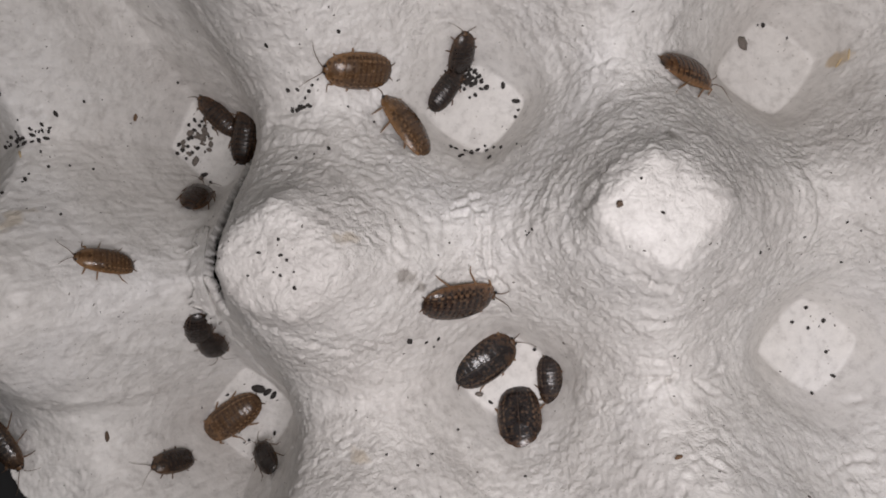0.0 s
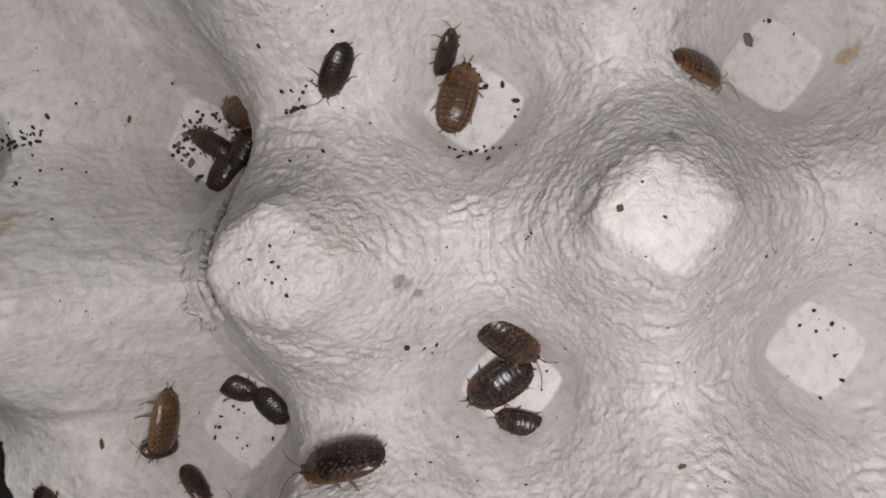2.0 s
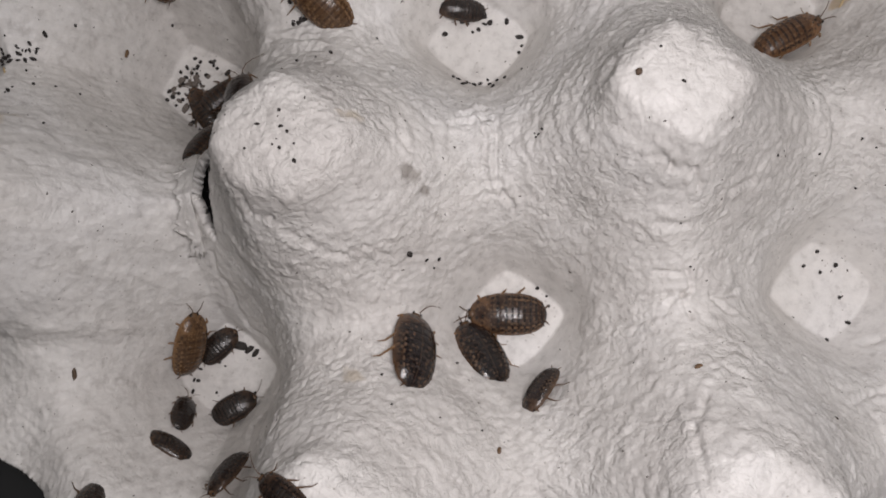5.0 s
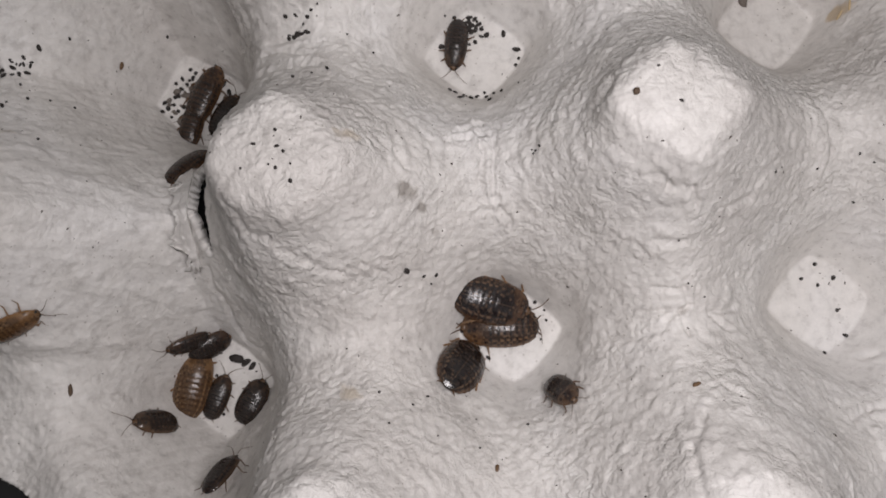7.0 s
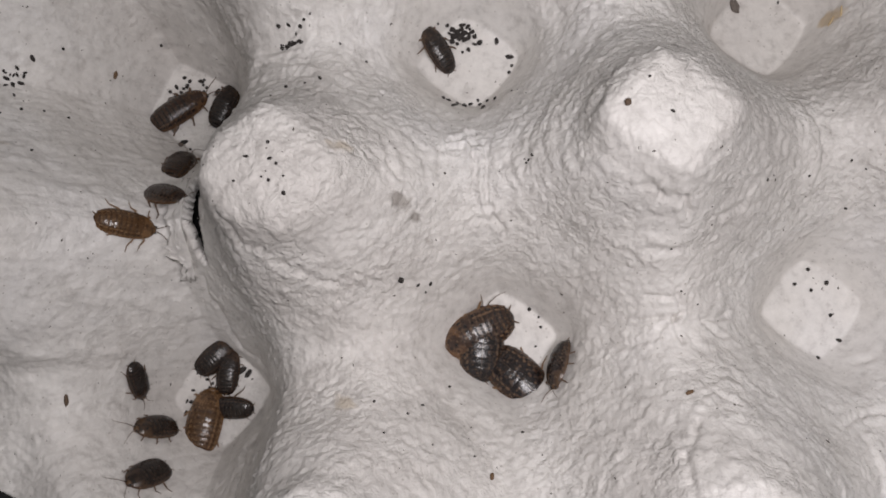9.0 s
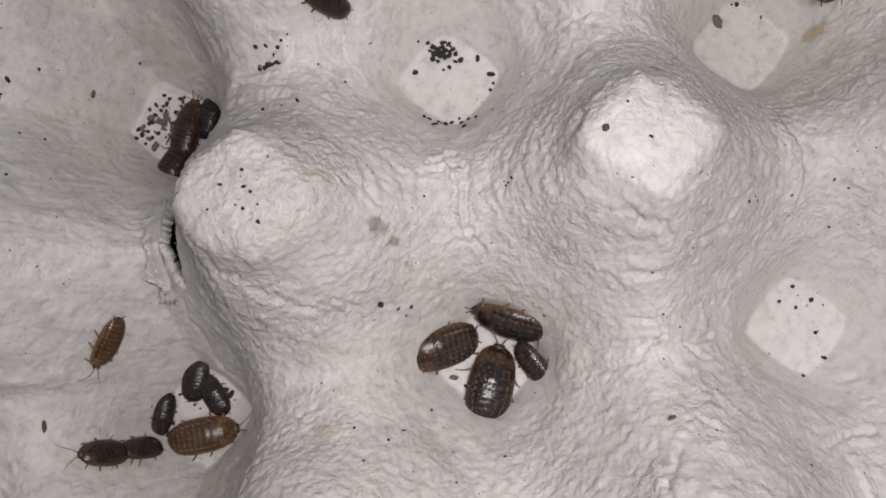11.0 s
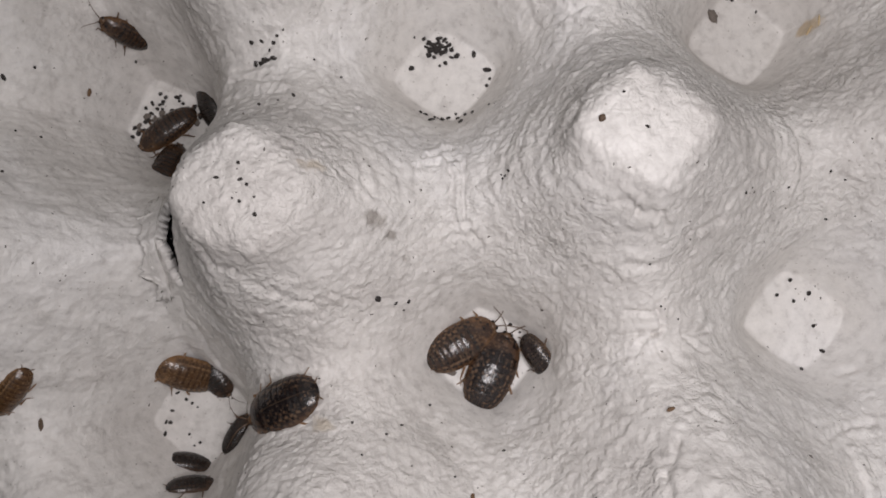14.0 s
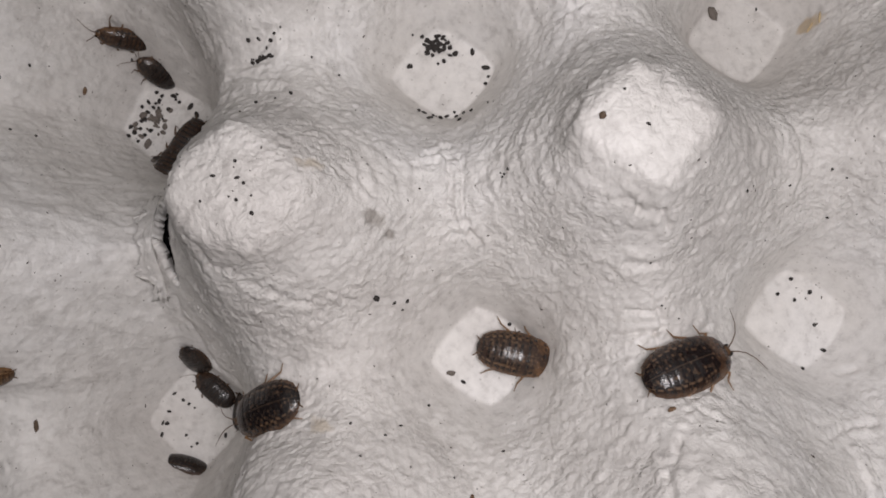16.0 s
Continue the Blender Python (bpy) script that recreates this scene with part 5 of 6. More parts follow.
        (8.2, -59.7, 27.4, 9.9, 44, 36, 89), (9.2, -54.7, 21.8, 6.2, -14, 32, -38), (9.8, -54.2, 16.4, 0.7, -35, 40, -109),
        (10.3, -55.8, 13.8, -1, -53, 14, -134), (10.5, -56.7, 13.1, -0.5, -55, 11, -133), (10.7, -56.9, 12.4, -1.2, -53, 18, -129),
        (11, -58.7, 10.9, -1.6, -56, 19, -126), (11.3, -59.6, 10.5, -0.6, -57, 8, -132), (11.5, -59.6, 11.2, 0.2, -59, -7, -142),
        (11.7, -61.6, 10.9, 1.7, -59, -15, -144), (12, -63.8, 9.4, 3.1, -59, -13, -143), (12.3, -67.8, 8.3, 6.1, -56, 6, -142),
        (12.5, -69.7, 6.6, 5.0, -50, 5, -145), (13, -69.8, 6.0, 4.8, -47, 12, -141), (13.3, -69.7, 5.8, 4.6, -47, 13, -138),
        (13.5, -70.2, 5.3, 4.3, -43, 18, -131), (14, -70.8, 4.8, 3.0, -41, 16, -136), (14.5, -71.2, 4.8, 3.0, -41, 12, -139),
        (15, -70.1, 5.4, 4.0, -45, 3, -147), (15.3, -69.6, 6.4, 4.7, -49, -12, -160), (15.5, -69.8, 6.5, 5.0, -47, -22, -170),
        (15.7, -70.5, 6.5, 5.6, -45, -24, -176), (15.9, -71.4, 7.1, 6.9, -47, -23, 178), (16, -72.0, 7.5, 7.8, -49, -19, 178),
    ]),
    ("tan", 12.4, 0.50, [
        (0, -52.3, -3.4, -20.3, 2, -2, -153), (0.2, -54.6, -3.5, -20, 1, -8, -156), (0.5, -59.4, -3.2, -16.0, -8, -59, -167),
        (0.8, -61.7, -1.8, -10.4, -20, -60, -165), (1, -63.4, -2.5, -7.7, -20, -56, -159), (1.2, -63.1, -1.1, -7.7, -27, -55, -158),
        (1.5, -63.6, -1.9, -7.2, -9, -57, -175), (1.6, -63.7, -2.2, -7.4, 7, -57, 168), (1.8, -63.4, -1.6, -7.1, 42, -45, 121),
        (2, -61.5, 0.2, -8.4, 61, -3, 74), (2.2, -59.2, 0.1, -13.1, 61, 19, 56), (2.4, -56.6, 1.8, -15.7, 59, 15, 44),
        (2.5, -55.1, 2, -17.7, 46, 21, 31), (2.8, -53.3, 2.6, -18.9, 30, 17, 17), (3, -53.4, 0.7, -19.9, 9, 8, 15),
        (3.2, -53.2, 3.7, -17.8, 51, 9, 34), (3.4, -53.3, 6.5, -13.4, 57, -28, 53), (3.5, -53.8, 6.8, -12.6, 45, -47, 73),
        (3.6, -53.4, 5.8, -14.6, 42, -48, 76), (3.7, -53.2, 8.4, -10.5, 42, -51, 71), (3.8, -53.3, 6.9, -13, 48, -44, 67),
        (4, -53.2, 7.8, -11.6, 49, -44, 63), (4.2, -53.3, 7.9, -11.2, 50, -43, 62), (5.2, -55.7, 1.2, -17.6, 48, -25, 71),
        (6.3, -56.2, -1.1, -19, 36, -9, 73), (6.5, -55.8, -1.6, -19.6, 21, -1, 76), (7, -54.7, -2.4, -20.1, 10, -1, 71),
        (7.5, -54.5, -2.8, -20.1, 7, 3, 71), (7.7, -54, -3.6, -20.2, 7, 2, 88), (8, -53.4, -6.4, -20.2, 6, 3, 106),
        (8.2, -53.3, -7.5, -20, 12, 4, 116), (9.2, -52.2, -8.2, -19.8, 1, 11, 56), (10.3, -51.5, -8.8, -20.1, -11, 2, -27),
        (10.5, -51.3, -8.6, -20.2, -7, 3, -26), (11, -49.5, -6.7, -20.3, 0, 0, 4), (11.1, -47.1, -6, -20.3, 0, 0, 14),
        (11.3, -45.8, -5.7, -20.3, -1, 0, 17), (11.5, -45.6, -5.4, -20.3, 0, 0, 17), (11.7, -46.1, -5.2, -20.4, 0, 0, 31),
        (12, -45.5, -5.4, -20.3, -1, 0, 14), (12.3, -43.5, -3.4, -20.2, 0, -2, -3), (12.5, -42.2, -2.3, -19.9, 3, -7, -17),
        (12.7, -38.5, -0.8, -14.1, 32, -45, -18), (13, -39.2, -0.5, -15.2, 46, -31, -35), (13.1, -39.1, 0.8, -13.7, 51, -19, -42),
        (13.2, -41.7, 2.9, -15.2, 17, -53, 24), (13.3, -45.1, 5.0, -17.4, -40, -30, 113), (13.5, -48.8, 6.1, -18.5, -18, -34, 136),
        (13.7, -49.3, 5.2, -18.8, -16, -25, 150), (14, -50.9, 4.5, -18.4, -16, -33, 155), (14.1, -51.9, 5.2, -17, -28, -47, 165),
        (14.3, -57.3, 4.4, -11.7, -49, -43, -163), (14.5, -61.4, 2.3, -8.2, -49, -40, -149), (14.7, -67.5, 0.1, -2.4, -30, -39, -157),
        (14.9, -70.3, -0.6, -0.5, -17, -30, -171), (15, -71.8, -1.7, -0, -6, -25, -178), (15.1, -73.1, -0.2, -0.1, -20, -13, 180),
        (15.3, -75.9, -0.8, 0.1, -17, 25, 178), (16, -83.6, -1.3, -9.2, -9, 37, 179),
    ]),
    ("black", 8.0, 0.58, [
        (0, -51.6, 15.3, -2.8, -23, 47, -106), (0.2, -52.0, 13.8, -4.3, -24, 50, -103), (0.5, -52.1, 11.0, -7.6, -2, 62, -71),
        (0.6, -50.7, 9.8, -10.8, -5, 64, -79), (0.8, -51.4, 7, -14.8, -20, 60, -81), (1, -50, 4, -19.8, 0, 16, -52),
        (1.2, -48.4, 3.3, -20.2, 1, 4, -38), (1.5, -49, 2.6, -20.2, 4, 4, -23), (2, -50.1, 2.9, -20.1, 4, 7, -29),
        (2.4, -50.3, 2.4, -20.3, 6, 2, 12), (2.5, -48.9, 4.3, -20, 12, -5, 32), (3, -49.3, 4.6, -19.8, 18, -4, 33),
        (3.2, -49.4, 6, -18.2, 46, -19, 41), (3.4, -50.1, 5.3, -18.8, 42, -16, 47), (3.5, -49.9, 2.8, -20.2, 5, -3, 50),
        (3.7, -50, 3.4, -20.1, 12, -6, 50), (3.8, -49.5, 1.5, -20.4, -1, -1, 48), (4, -49.8, 3.1, -20.2, 5, -2, 47),
        (4.2, -49.9, 3.1, -20.2, 6, -2, 45), (5.2, -50.6, 1.4, -20.3, 2, 1, 35), (6.3, -48.2, 3.6, -20.1, 8, -6, 23),
        (6.5, -50.5, 4.2, -19.6, 28, 12, 15), (6.9, -51.9, 4.8, -17.9, 51, 25, 19), (7.1, -50.3, 3.8, -19.9, 21, -1, 34),
        (7.5, -49.6, 4.2, -19.9, 16, -5, 44), (8, -50, 3.9, -20, 16, -3, 39), (8.2, -49.7, 3.6, -20.1, 10, -5, 44),
        (9.2, -49.8, 3.2, -20.2, 7, 0, 34), (10.3, -50, 3.1, -20.2, 5, -3, 54), (10.5, -50.3, 3.7, -19.9, 15, -8, 53),
        (11, -49.9, 3.1, -20.2, 3, -5, 74), (11.5, -49.2, 3, -20.2, 4, -2, 33), (12, -49.5, 3.7, -20, 9, 8, -8),
        (12.5, -48.5, 4.7, -19.7, 9, 14, -44), (13, -47.8, 4.6, -19.7, 10, 15, -64), (13.5, -46.2, 3.9, -19.5, 22, 13, -59),
        (14, -46, 2.6, -20.1, 10, 5, -58), (14.3, -47.7, 4.3, -19.9, 8, 11, -60), (15, -47.7, 4.4, -19.9, 8, 11, -61),
        (15.5, -46.8, 3.9, -19.8, 16, 11, -57), (16, -47.6, 6.6, -16.7, 22, 55, -74),
    ]),
    ("black", 8.4, 0.58, [
        (0, -50.9, 12.1, -7.3, -15, 58, -95), (0.2, -51.0, 7.9, -14.2, -17, 62, -83), (0.5, -50.6, 4.9, -18.7, 1, 40, -49),
        (0.8, -48.7, 2.5, -20.2, 1, 5, -43), (1.4, -44.1, 1.4, -20, 10, 4, -68), (1.8, -44.3, 0.4, -20.2, 6, 2, -58),
        (2, -44.3, -1.4, -20.4, 0, 1, -53), (2.4, -46.2, -2.5, -20.3, -2, 0, -78), (2.5, -46.7, -3.4, -20.3, -1, -1, -118),
        (2.6, -49.4, -4.7, -20.3, -1, 1, -158), (2.8, -54.1, -3.8, -20.2, 2, -4, -173), (3, -54.1, -4.6, -20.2, 3, -4, -173),
        (3.2, -54, -3, -20.3, 0, -3, -177), (3.4, -55.5, -3.7, -20.1, 5, -9, 172), (3.5, -55.8, -5.9, -19.4, 15, -25, 178),
        (3.7, -56.2, -6.8, -18.4, 25, -42, 179), (3.8, -55.1, -9.7, -18.2, 5, -56, -143), (4, -54.4, -10.9, -18.0, -58, -25, -58),
        (4.2, -53.4, -14.0, -16.0, -59, -29, -47), (5.2, -47.8, -7.4, -20.3, 0, 0, 44), (6.3, -44.1, 2.8, -19, -35, -8, 123),
        (6.5, -41.7, -2.2, -20, -12, 0, 110), (6.7, -41.5, -3.4, -20, -12, 1, 95), (6.9, -42.6, -4.3, -20.3, -4, 0, 65),
        (7, -44.7, -6.6, -20.3, -2, 2, 57), (7.1, -47.1, -8.4, -20.3, 0, 0, 52), (7.3, -49.1, -11.6, -18.6, -1, 22, 63),
        (7.5, -48.1, -13.1, -13.2, -22, -54, -83), (7.7, -48.1, -12.3, -14.9, -8, -41, -93), (8, -47.8, -13.7, -10.0, 20, -64, -122),
        (8.2, -48.2, -15.0, -8.4, 18, -65, -117), (9.2, -61.2, -14.2, -4.0, 27, -56, -169), (10.3, -72.4, -12.3, 0.7, 31, -44, -159),
        (10.5, -76.7, -12.7, -1.4, 45, -26, -167), (10.8, -80.1, -11.0, -1.1, 46, 24, -168), (16, -81.4, -11.0, 2.2, 39, 26, -169),
    ]),
    ("black", 8.2, 0.50, [
        (0, -45.2, -10.8, -13.7, 4, 47, 131), (0.2, -48.7, -9.2, -20.3, 1, 4, 144), (0.4, -51.9, -8.3, -20.3, 8, -2, 150),
        (0.5, -52.7, -7, -20.3, 4, -2, 142), (0.6, -52.7, -5.3, -20.4, 0, 0, 143), (0.8, -57.3, -5.1, -18.4, 42, -34, 147),
        (1, -57.2, -5.7, -18, 47, -35, 147), (1.2, -58.3, -4.7, -17, 43, -48, 148), (1.5, -60.4, -4.7, -13.4, 42, -53, 148),
        (1.8, -62.0, -4.0, -9.9, 32, -57, 151), (2, -62.5, -4.2, -9.1, 15, -61, 173), (2.5, -61.1, -4.8, -11.6, 13, -62, -179),
        (2.8, -61.6, -3.5, -11.3, -2, -63, -175), (3, -61.1, -5.0, -11.6, 6, -63, -171), (3.2, -60.8, -2.7, -13.0, -2, -64, 177),
        (3.5, -61.2, -4.8, -11.5, 37, -56, 150), (3.7, -61.2, -4.7, -11.5, 36, -57, 149), (3.8, -59.9, -7.3, -11.7, 59, -31, 135),
        (4, -59.9, -6.0, -13.5, 63, -5, 115), (4.2, -59.3, -6.8, -13.5, 56, 38, 95), (5.2, -56.5, -9.8, -15.8, 37, 55, 84),
        (6.3, -54.9, -8.3, -19.0, 27, 42, 77), (6.5, -52.7, -6.8, -20.2, 3, 6, 67), (7, -50.6, -5.1, -20.3, -1, -1, 63),
        (7.1, -50.7, -4.1, -20.3, -1, -1, 65), (7.5, -49.3, -2.9, -20.3, -1, 1, 72), (8, -48, -0.9, -20.3, 0, 1, 71),
        (8.2, -47.6, -0.1, -20.3, 0, 1, 65), (9.2, -47.6, 0.3, -20.3, 0, 1, 85), (10.3, -47.2, 0.3, -20.3, 1, 0, 119),
        (10.5, -47.4, 0.1, -20.3, 1, 0, 119), (11, -47, -0.1, -20.3, 1, 0, 114), (11.3, -46.7, 1.3, -20.3, -1, -1, 94),
        (11.5, -46.3, 1, -20.3, -1, -1, 114), (12, -47.3, 1.2, -20.4, 0, 0, 143), (12.3, -50.6, 1.5, -20.4, -1, 0, -147),
        (12.5, -52.1, 0.9, -20.3, -4, 1, -121), (12.7, -55.6, -1.7, -20, -18, 1, -121), (13, -57.3, -2.8, -18.8, -42, -15, -117),
        (13.3, -59.0, -4.7, -16.3, -52, -42, -101), (13.5, -58.3, -7.7, -14.1, -61, -21, -68), (13.7, -54.9, -13.0, -15.2, -62, -12, -43),
        (13.9, -51.2, -14.7, -13.7, -63, 23, -12), (14, -49.9, -14.9, -11.4, -61, 24, -6), (14.1, -48.8, -14.5, -10.6, -52, 47, 15),
        (14.3, -49.3, -13.1, -15.6, -25, 56, 37), (14.5, -46.9, -11.9, -14.2, -29, 18, 31), (14.7, -48.4, -11.1, -19.1, -4, 9, 55),
        (14.9, -48.4, -6.9, -20.3, -1, -1, 84), (15, -48.6, -4.6, -20.3, 0, -1, 84), (15.1, -46.5, -3.1, -20.3, 1, 1, 54),
        (15.3, -44.4, -2.8, -20.3, 1, 0, 43), (15.5, -42.6, -2.3, -20.2, -1, -5, 63), (15.7, -44.6, -0.5, -20.3, -2, -1, 113),
        (16, -45.8, 0.5, -20.4, 0, 0, 133),
    ]),
    ("striped", 8.8, 0.50, [
        (0, -61.2, -8.4, -8.9, 30, -56, 176), (0.2, -61.2, -8.0, -8.7, 30, -56, 175), (0.5, -60.9, -8.5, -8.7, 35, -55, 171),
        (0.8, -61.2, -8.2, -9.6, 25, -58, -178), (1, -60.5, -8.7, -9.7, 25, -59, -176), (1.5, -60.3, -9.3, -10.0, 21, -59, -172),
        (1.6, -59.8, -9.9, -10.5, -14, -61, -129), (1.8, -58.8, -11.0, -10.9, -58, -32, -69), (2, -57.9, -12.3, -10.8, -60, -22, -58),
        (2.2, -57.8, -12.7, -10.8, -59, -28, -60), (2.5, -57.0, -15.7, -9.1, -50, -45, -67), (2.8, -57.2, -16.9, -7.0, -135, -130, 2),
        (3, -56.9, -17.4, -7.0, 52, -41, 174), (3.4, -56.8, -15.1, -9.7, 56, -35, 162), (3.5, -56.7, -16.7, -7.9, 61, -18, 155),
        (3.6, -55.1, -19.3, -6.3, 58, -2, 154), (3.7, -56.6, -16.1, -8.8, 63, -2, 145), (3.8, -55.3, -18.1, -7.4, 61, 8, 147),
        (4, -56.5, -15.8, -9.5, 63, 5, 141), (4.2, -55.5, -16.2, -10.4, 55, 38, 124), (5.2, -58.6, -13.7, -8.7, 60, -23, 149),
        (6.3, -60.2, -8.5, -10.3, 33, -57, 174), (6.5, -60, -8.2, -11, 41, -53, 165), (7, -59.7, -8.2, -11.9, 39, -54, 167),
        (7.5, -59.5, -8.3, -11.7, 40, -54, 167), (8.2, -59.2, -7.6, -12.8, 41, -54, 164), (9.2, -59.2, -7.8, -12.8, 35, -57, 173),
        (10.3, -58.8, -7.7, -13.6, 29, -59, 179), (10.5, -59.0, -8.2, -13.1, 29, -59, -179), (10.7, -60.3, -7.3, -11.3, 26, -60, 178),
        (10.9, -62.1, -6.4, -8.5, 26, -58, 170), (11, -62.7, -6.9, -7.3, 29, -54, 168), (11.3, -64.2, -8.6, -3.9, 31, -50, 171),
        (11.5, -67.5, -8.9, -0.5, 36, -42, 169), (11.7, -72.9, -10.6, -0.1, 44, -19, 175), (12, -74.9, -11.4, -1.2, 48, -13, 175),
        (12.2, -77.2, -11.7, -1.2, 48, 3, 177), (13, -78.2, -11.5, 5.9, 41, 31, -179), (16, -81.4, -11.0, 2.2, 34, 33, -179),
    ]),
    ("black", 8.8, 0.46, [
        (0, -50.1, -20.9, 1.7, -20, 49, 56), (3.4, -51.8, -17.9, -6.5, 21, 60, 97), (3.6, -46.4, -21.1, 8.1, -3, 53, 95),
        (3.7, -49.0, -17.7, -3.4, -21, 62, 59), (3.8, -43.1, -17.0, 7.5, -33, 53, 70), (4, -46.1, -12.4, -11.1, -27, 32, 61),
        (4.2, -46.4, -10.7, -16.6, -6, 8, 69), (4.6, -43.5, -15.7, 2.4, 30, -56, -101), (5.2, -46.0, -18.9, 4.0, 43, -44, -131),
        (6.3, -48.4, -19.4, 1.7, -51, 30, 23), (6.5, -49.3, -19.0, -0.5, -51, 31, 17), (6.7, -48.1, -18.3, -0.3, -55, 28, 17),
        (6.9, -46.8, -17.4, -0.6, -55, 35, 29), (7, -46.6, -17.0, -1.2, -41, 55, 54), (7.1, -46.6, -15.4, -5.5, -30, 61, 68),
        (7.3, -43.2, -12.0, -7.3, -51, 39, 62), (7.5, -41.4, -6.9, -18.5, -45, 6, 60), (8, -41.1, -5.3, -19.4, -28, 6, 70),
        (8.2, -39.6, -4.9, -17, -53, 7, 76), (9.2, -50.3, -6.3, -20.3, -1, 0, -177), (10.3, -57.4, -9.1, -15.1, -145, -124, -1),
        (10.5, -57.6, -8.9, -14.7, 35, -57, 178), (10.7, -58.8, -8.4, -13.1, 38, -55, 171), (11, -58.8, -7.5, -13.7, 33, -58, 174),
        (11.5, -59.2, -7.4, -13.2, 22, -61, -175), (12, -59.2, -7.4, -13.2, 22, -61, -175), (12.3, -59.3, -7.5, -12.8, 15, -62, -167),
        (12.5, -58.5, -7.4, -14.3, -36, 57, -9), (12.7, -57.1, -8.2, -16.2, -54, 37, -30), (13, -54.6, -10.8, -17.8, -61, 15, -35),
        (13.3, -53.1, -11.3, -19.4, -56, 14, -30), (13.5, -52.7, -11.5, -19.5, -50, 28, -17), (14, -52.0, -12.0, -19.9, -53, 20, -21),
        (14.5, -53.6, -11.2, -18.8, -55, 28, -23), (15, -52.0, -12.3, -19.5, -59, 11, -28), (15.5, -52.1, -12.5, -19.3, -61, 12, -27),
        (16, -52.1, -12.3, -19.5, -59, 14, -27),
    ]),
    ("striped", 10.2, 0.40, [
        (0, -84.5, 0.5, 0.5, 0, 0, -62), (0.2, -83.9, 1, 0.5, 0, 0, -70), (0.5, -83, 0.6, 0.2, 0, 0, -84), (0.8, -82.0, -0.1, -0.2, 0, 0, -92),
        (1, -81.7, -1.5, -0.9, 0, 0, -96), (1.2, -80.3, -3.9, -0.9, 0, 0, -98), (1.5, -79.9, -7.2, -0.9, 0, 0, -98),
        (1.8, -78.4, -9.8, -0.9, 0, 0, -84), (2.2, -76.2, -12.2, -0.9, 0, 0, -50), (2.6, -72.4, -13.3, 0.4, 0, 0, -22), (2.8, -70.9, -13.0, 0.5, -8, 5, -18),
        (3, -70, -12.4, -0.5, -14, 12, -16), (3.2, -67.2, -9.2, -0.6, -16, 52, 14), (3.4, -66.9, -8.5, -1.5, -19, 50, 8),
        (3.5, -66.5, -9.5, -1.2, -27, 49, 0), (3.6, -64.2, -11.9, -0.2, -37, 51, -1), (3.7, -64.9, -8.7, -3.0, -20, 53, 4),
        (3.8, -63.3, -11.1, -3.1, -34, 51, -4), (4, -62.9, -9.1, -5.1, -32, 51, -10), (4.2, -62.1, -9.8, -5.9, -38, 49, -15),
        (4.8, -64.0, -18.5, 4.2, -36, -51, -92), (5.4, -67.1, -22.3, 9.3, -20, -60, -116), (6.3, -67.1, -21.6, 15.6, -18, -59, -116),
        (16, -67.7, -19.1, 5.9, -15, -61, -117),
    ]),
    ("black", 7.8, 0.46, [
        (0, -21.0, -16.7, 28.7, 42, 42, 98), (4.2, -26.7, -21.7, 34.2, -2, 0, 144), (5, -32.3, -18.3, 33.3, -4, 24, 140),
        (5.8, -43.8, -10.9, -11.7, 2, 52, 130), (6.3, -48.4, 0.3, -20.3, 1, 1, 125), (6.5, -49.9, 5.8, -18.1, -16, -51, 137),
        (6.9, -52.9, 5.4, -15.8, -48, -44, -173), (7.1, -55, 5, -14, -55, -29, -157), (7.3, -55.5, 4.5, -14.1, -56, -28, -154),
        (7.5, -56.5, 4.3, -13.1, -54, -31, -153), (7.7, -58.9, 4.9, -9.1, -48, -44, -160), (8, -61.3, 2.9, -7.8, -55, -26, -140),
        (8.2, -62.5, 3.1, -6.1, -54, -22, -138), (9.2, -60.1, 0.4, -11.9, -47, 47, -83), (10.3, -56, -0.7, -19.4, -39, 11, -113),
        (10.5, -56.9, -2.1, -19.2, -40, 3, -108), (11, -56.1, -2.2, -19.9, -22, 0, -110), (11.1, -55.8, -0.7, -19.6, -34, 1, -126),
        (11.5, -58.5, -1.1, -15.9, -59, -25, -129), (11.7, -60.2, -0.9, -13.1, -61, -23, -122), (12, -61.8, -3.9, -10.3, -60, -23, -97),
        (12.3, -62.1, -6.9, -7.4, -60, 3, -67), (12.5, -58.9, -11.6, -10.0, -61, 19, -39), (12.7, -53.8, -15.2, -13.6, -63, 10, -25),
        (13, -50.8, -15.7, -11.1, -62, 29, -3), (13.3, -46.6, -13.9, -8.3, -54, 49, 36), (13.5, -46.4, -13.2, -9.5, -52, 48, 38),
        (13.7, -44.2, -11.1, -11.9, -45, 20, 56), (14, -42.8, -7.8, -18.2, -24, -2, 53), (14.3, -42.5, -5.9, -20.1, -13, 1, 59),
        (15, -40.6, -3.9, -19.6, -22, -7, 63), (15.5, -42.7, -3.6, -20.3, -2, -2, 74), (16, -41.1, -3.5, -19.9, -11, -6, 73),
    ]),
]


def settle(rows):
    """Rows of millimetres and degrees to poses."""
    return [(t, pose(x * MM, y * MM, z * MM, rx, ry, rz)) for t, x, y, z, rx, ry, rz in rows]


def gait(rows, length):
    """How far the body has gone, at each tenth of a second."""
    times = np.arange(0, 16.01, 0.1)
    t = [r[0] for r in rows]
    path = np.stack([np.interp(times, t, [r[k] for r in rows]) for k in (1, 2, 3)], -1)
    gone = np.concatenate([[0], np.cumsum(np.linalg.norm(np.diff(path, axis=0), axis=1))])
    return times, gone / (0.55 * length)


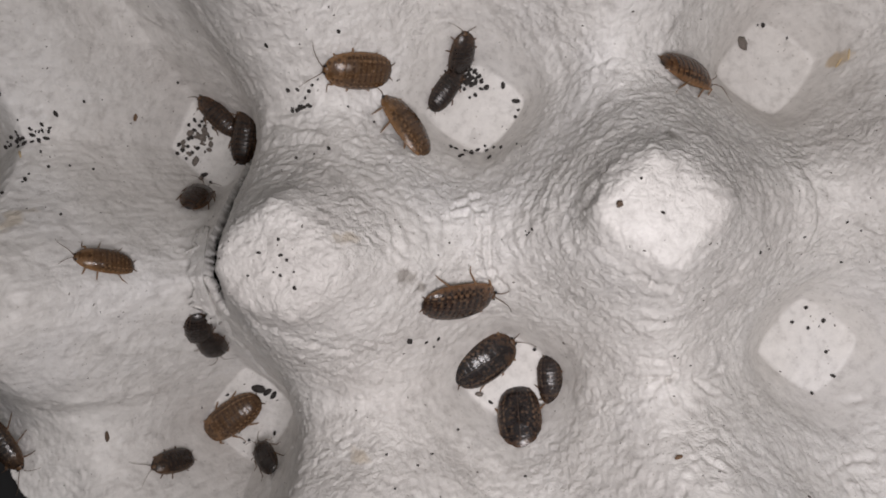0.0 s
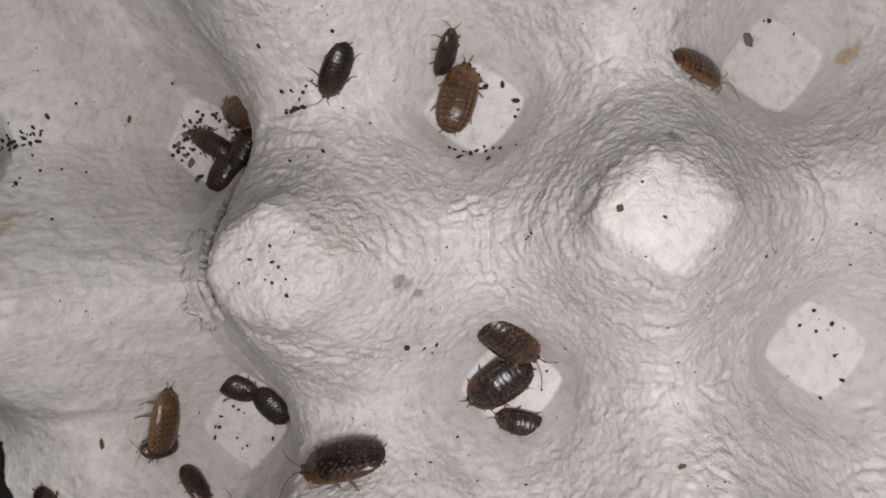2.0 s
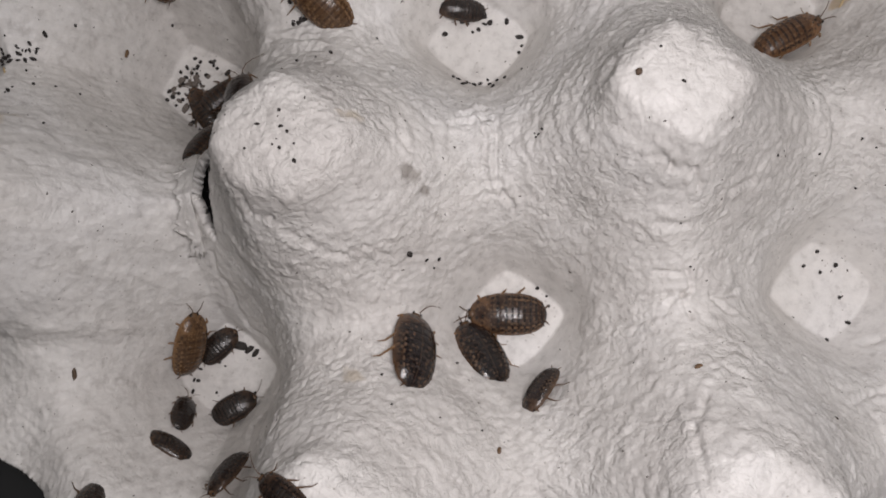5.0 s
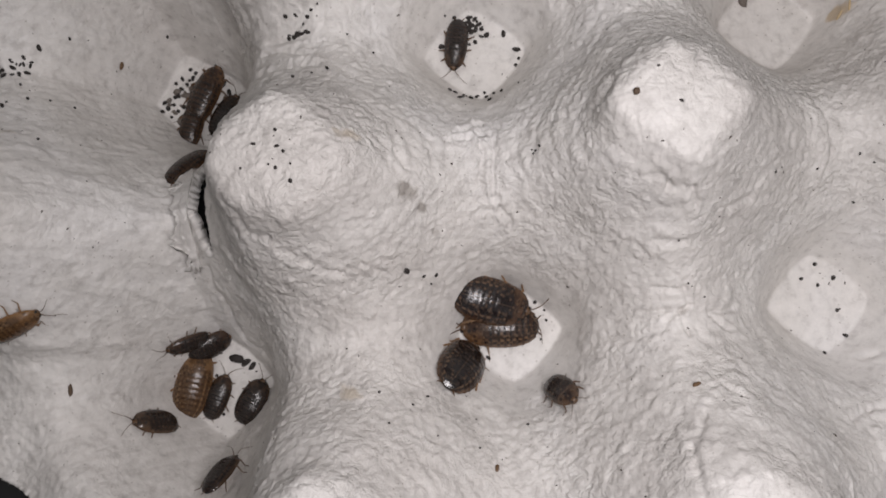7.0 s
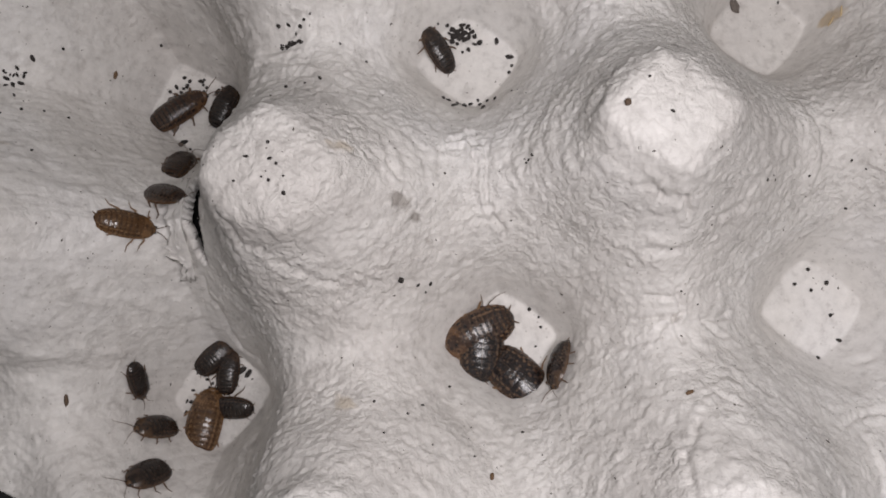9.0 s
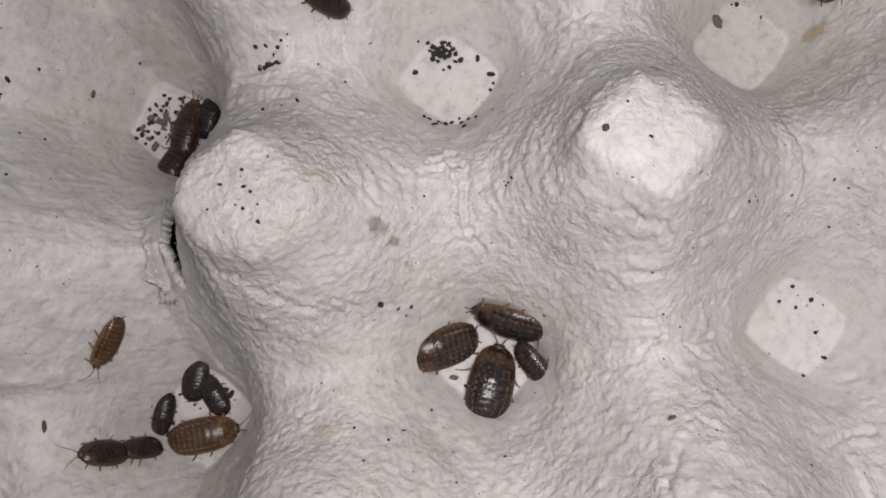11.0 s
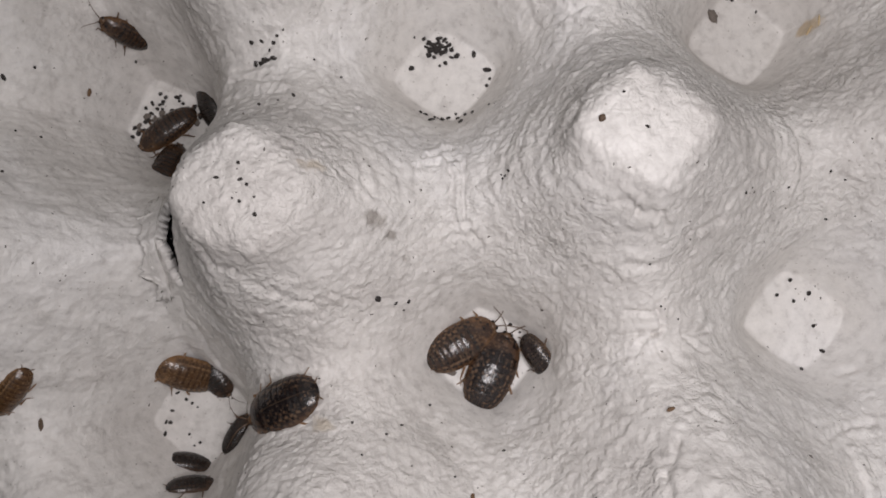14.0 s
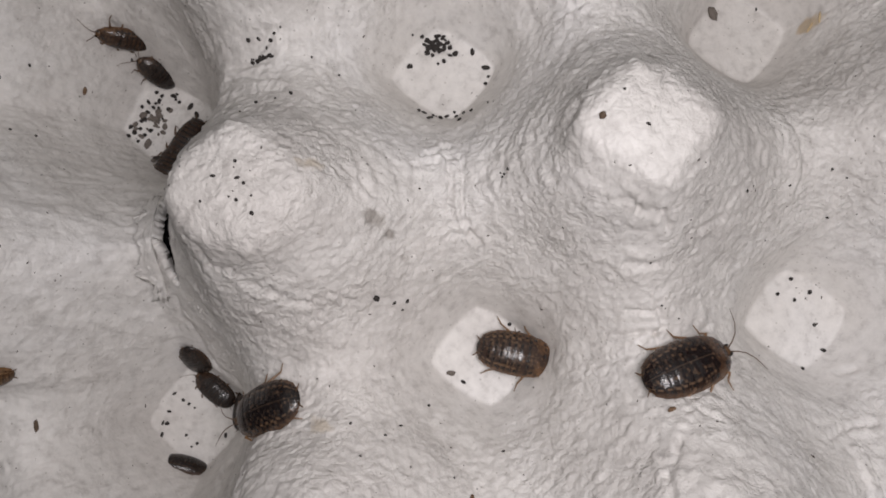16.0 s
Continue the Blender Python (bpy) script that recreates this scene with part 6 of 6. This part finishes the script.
def motions():
    rng = random.Random(5)
    for kind, length, ratio, rows in ROACHES:
        root, legs = build_roach(kind, length, ratio, rng)
        if rows[-1][0] < 16.0:
            rows = rows + [(16.0, *rows[-1][1:])]
        walk(root, settle(rows))
        times, steps = gait(rows, length)
        for leg, side, n in legs:
            phase = math.pi * ((n + (side > 0)) % 2)
            home = leg.location.copy()
            keyed, last = [], None
            for t, g in zip(times.tolist(), steps.tolist()):
                swing = 16.0 * math.sin(2 * math.pi * g + phase)
                if last is None or abs(swing - last) > 5.0 or t > 15.95:
                    keyed.append((t, pose(*home, 0, 0, side * swing)))
                    last = swing
            walk(leg, keyed)


motions()
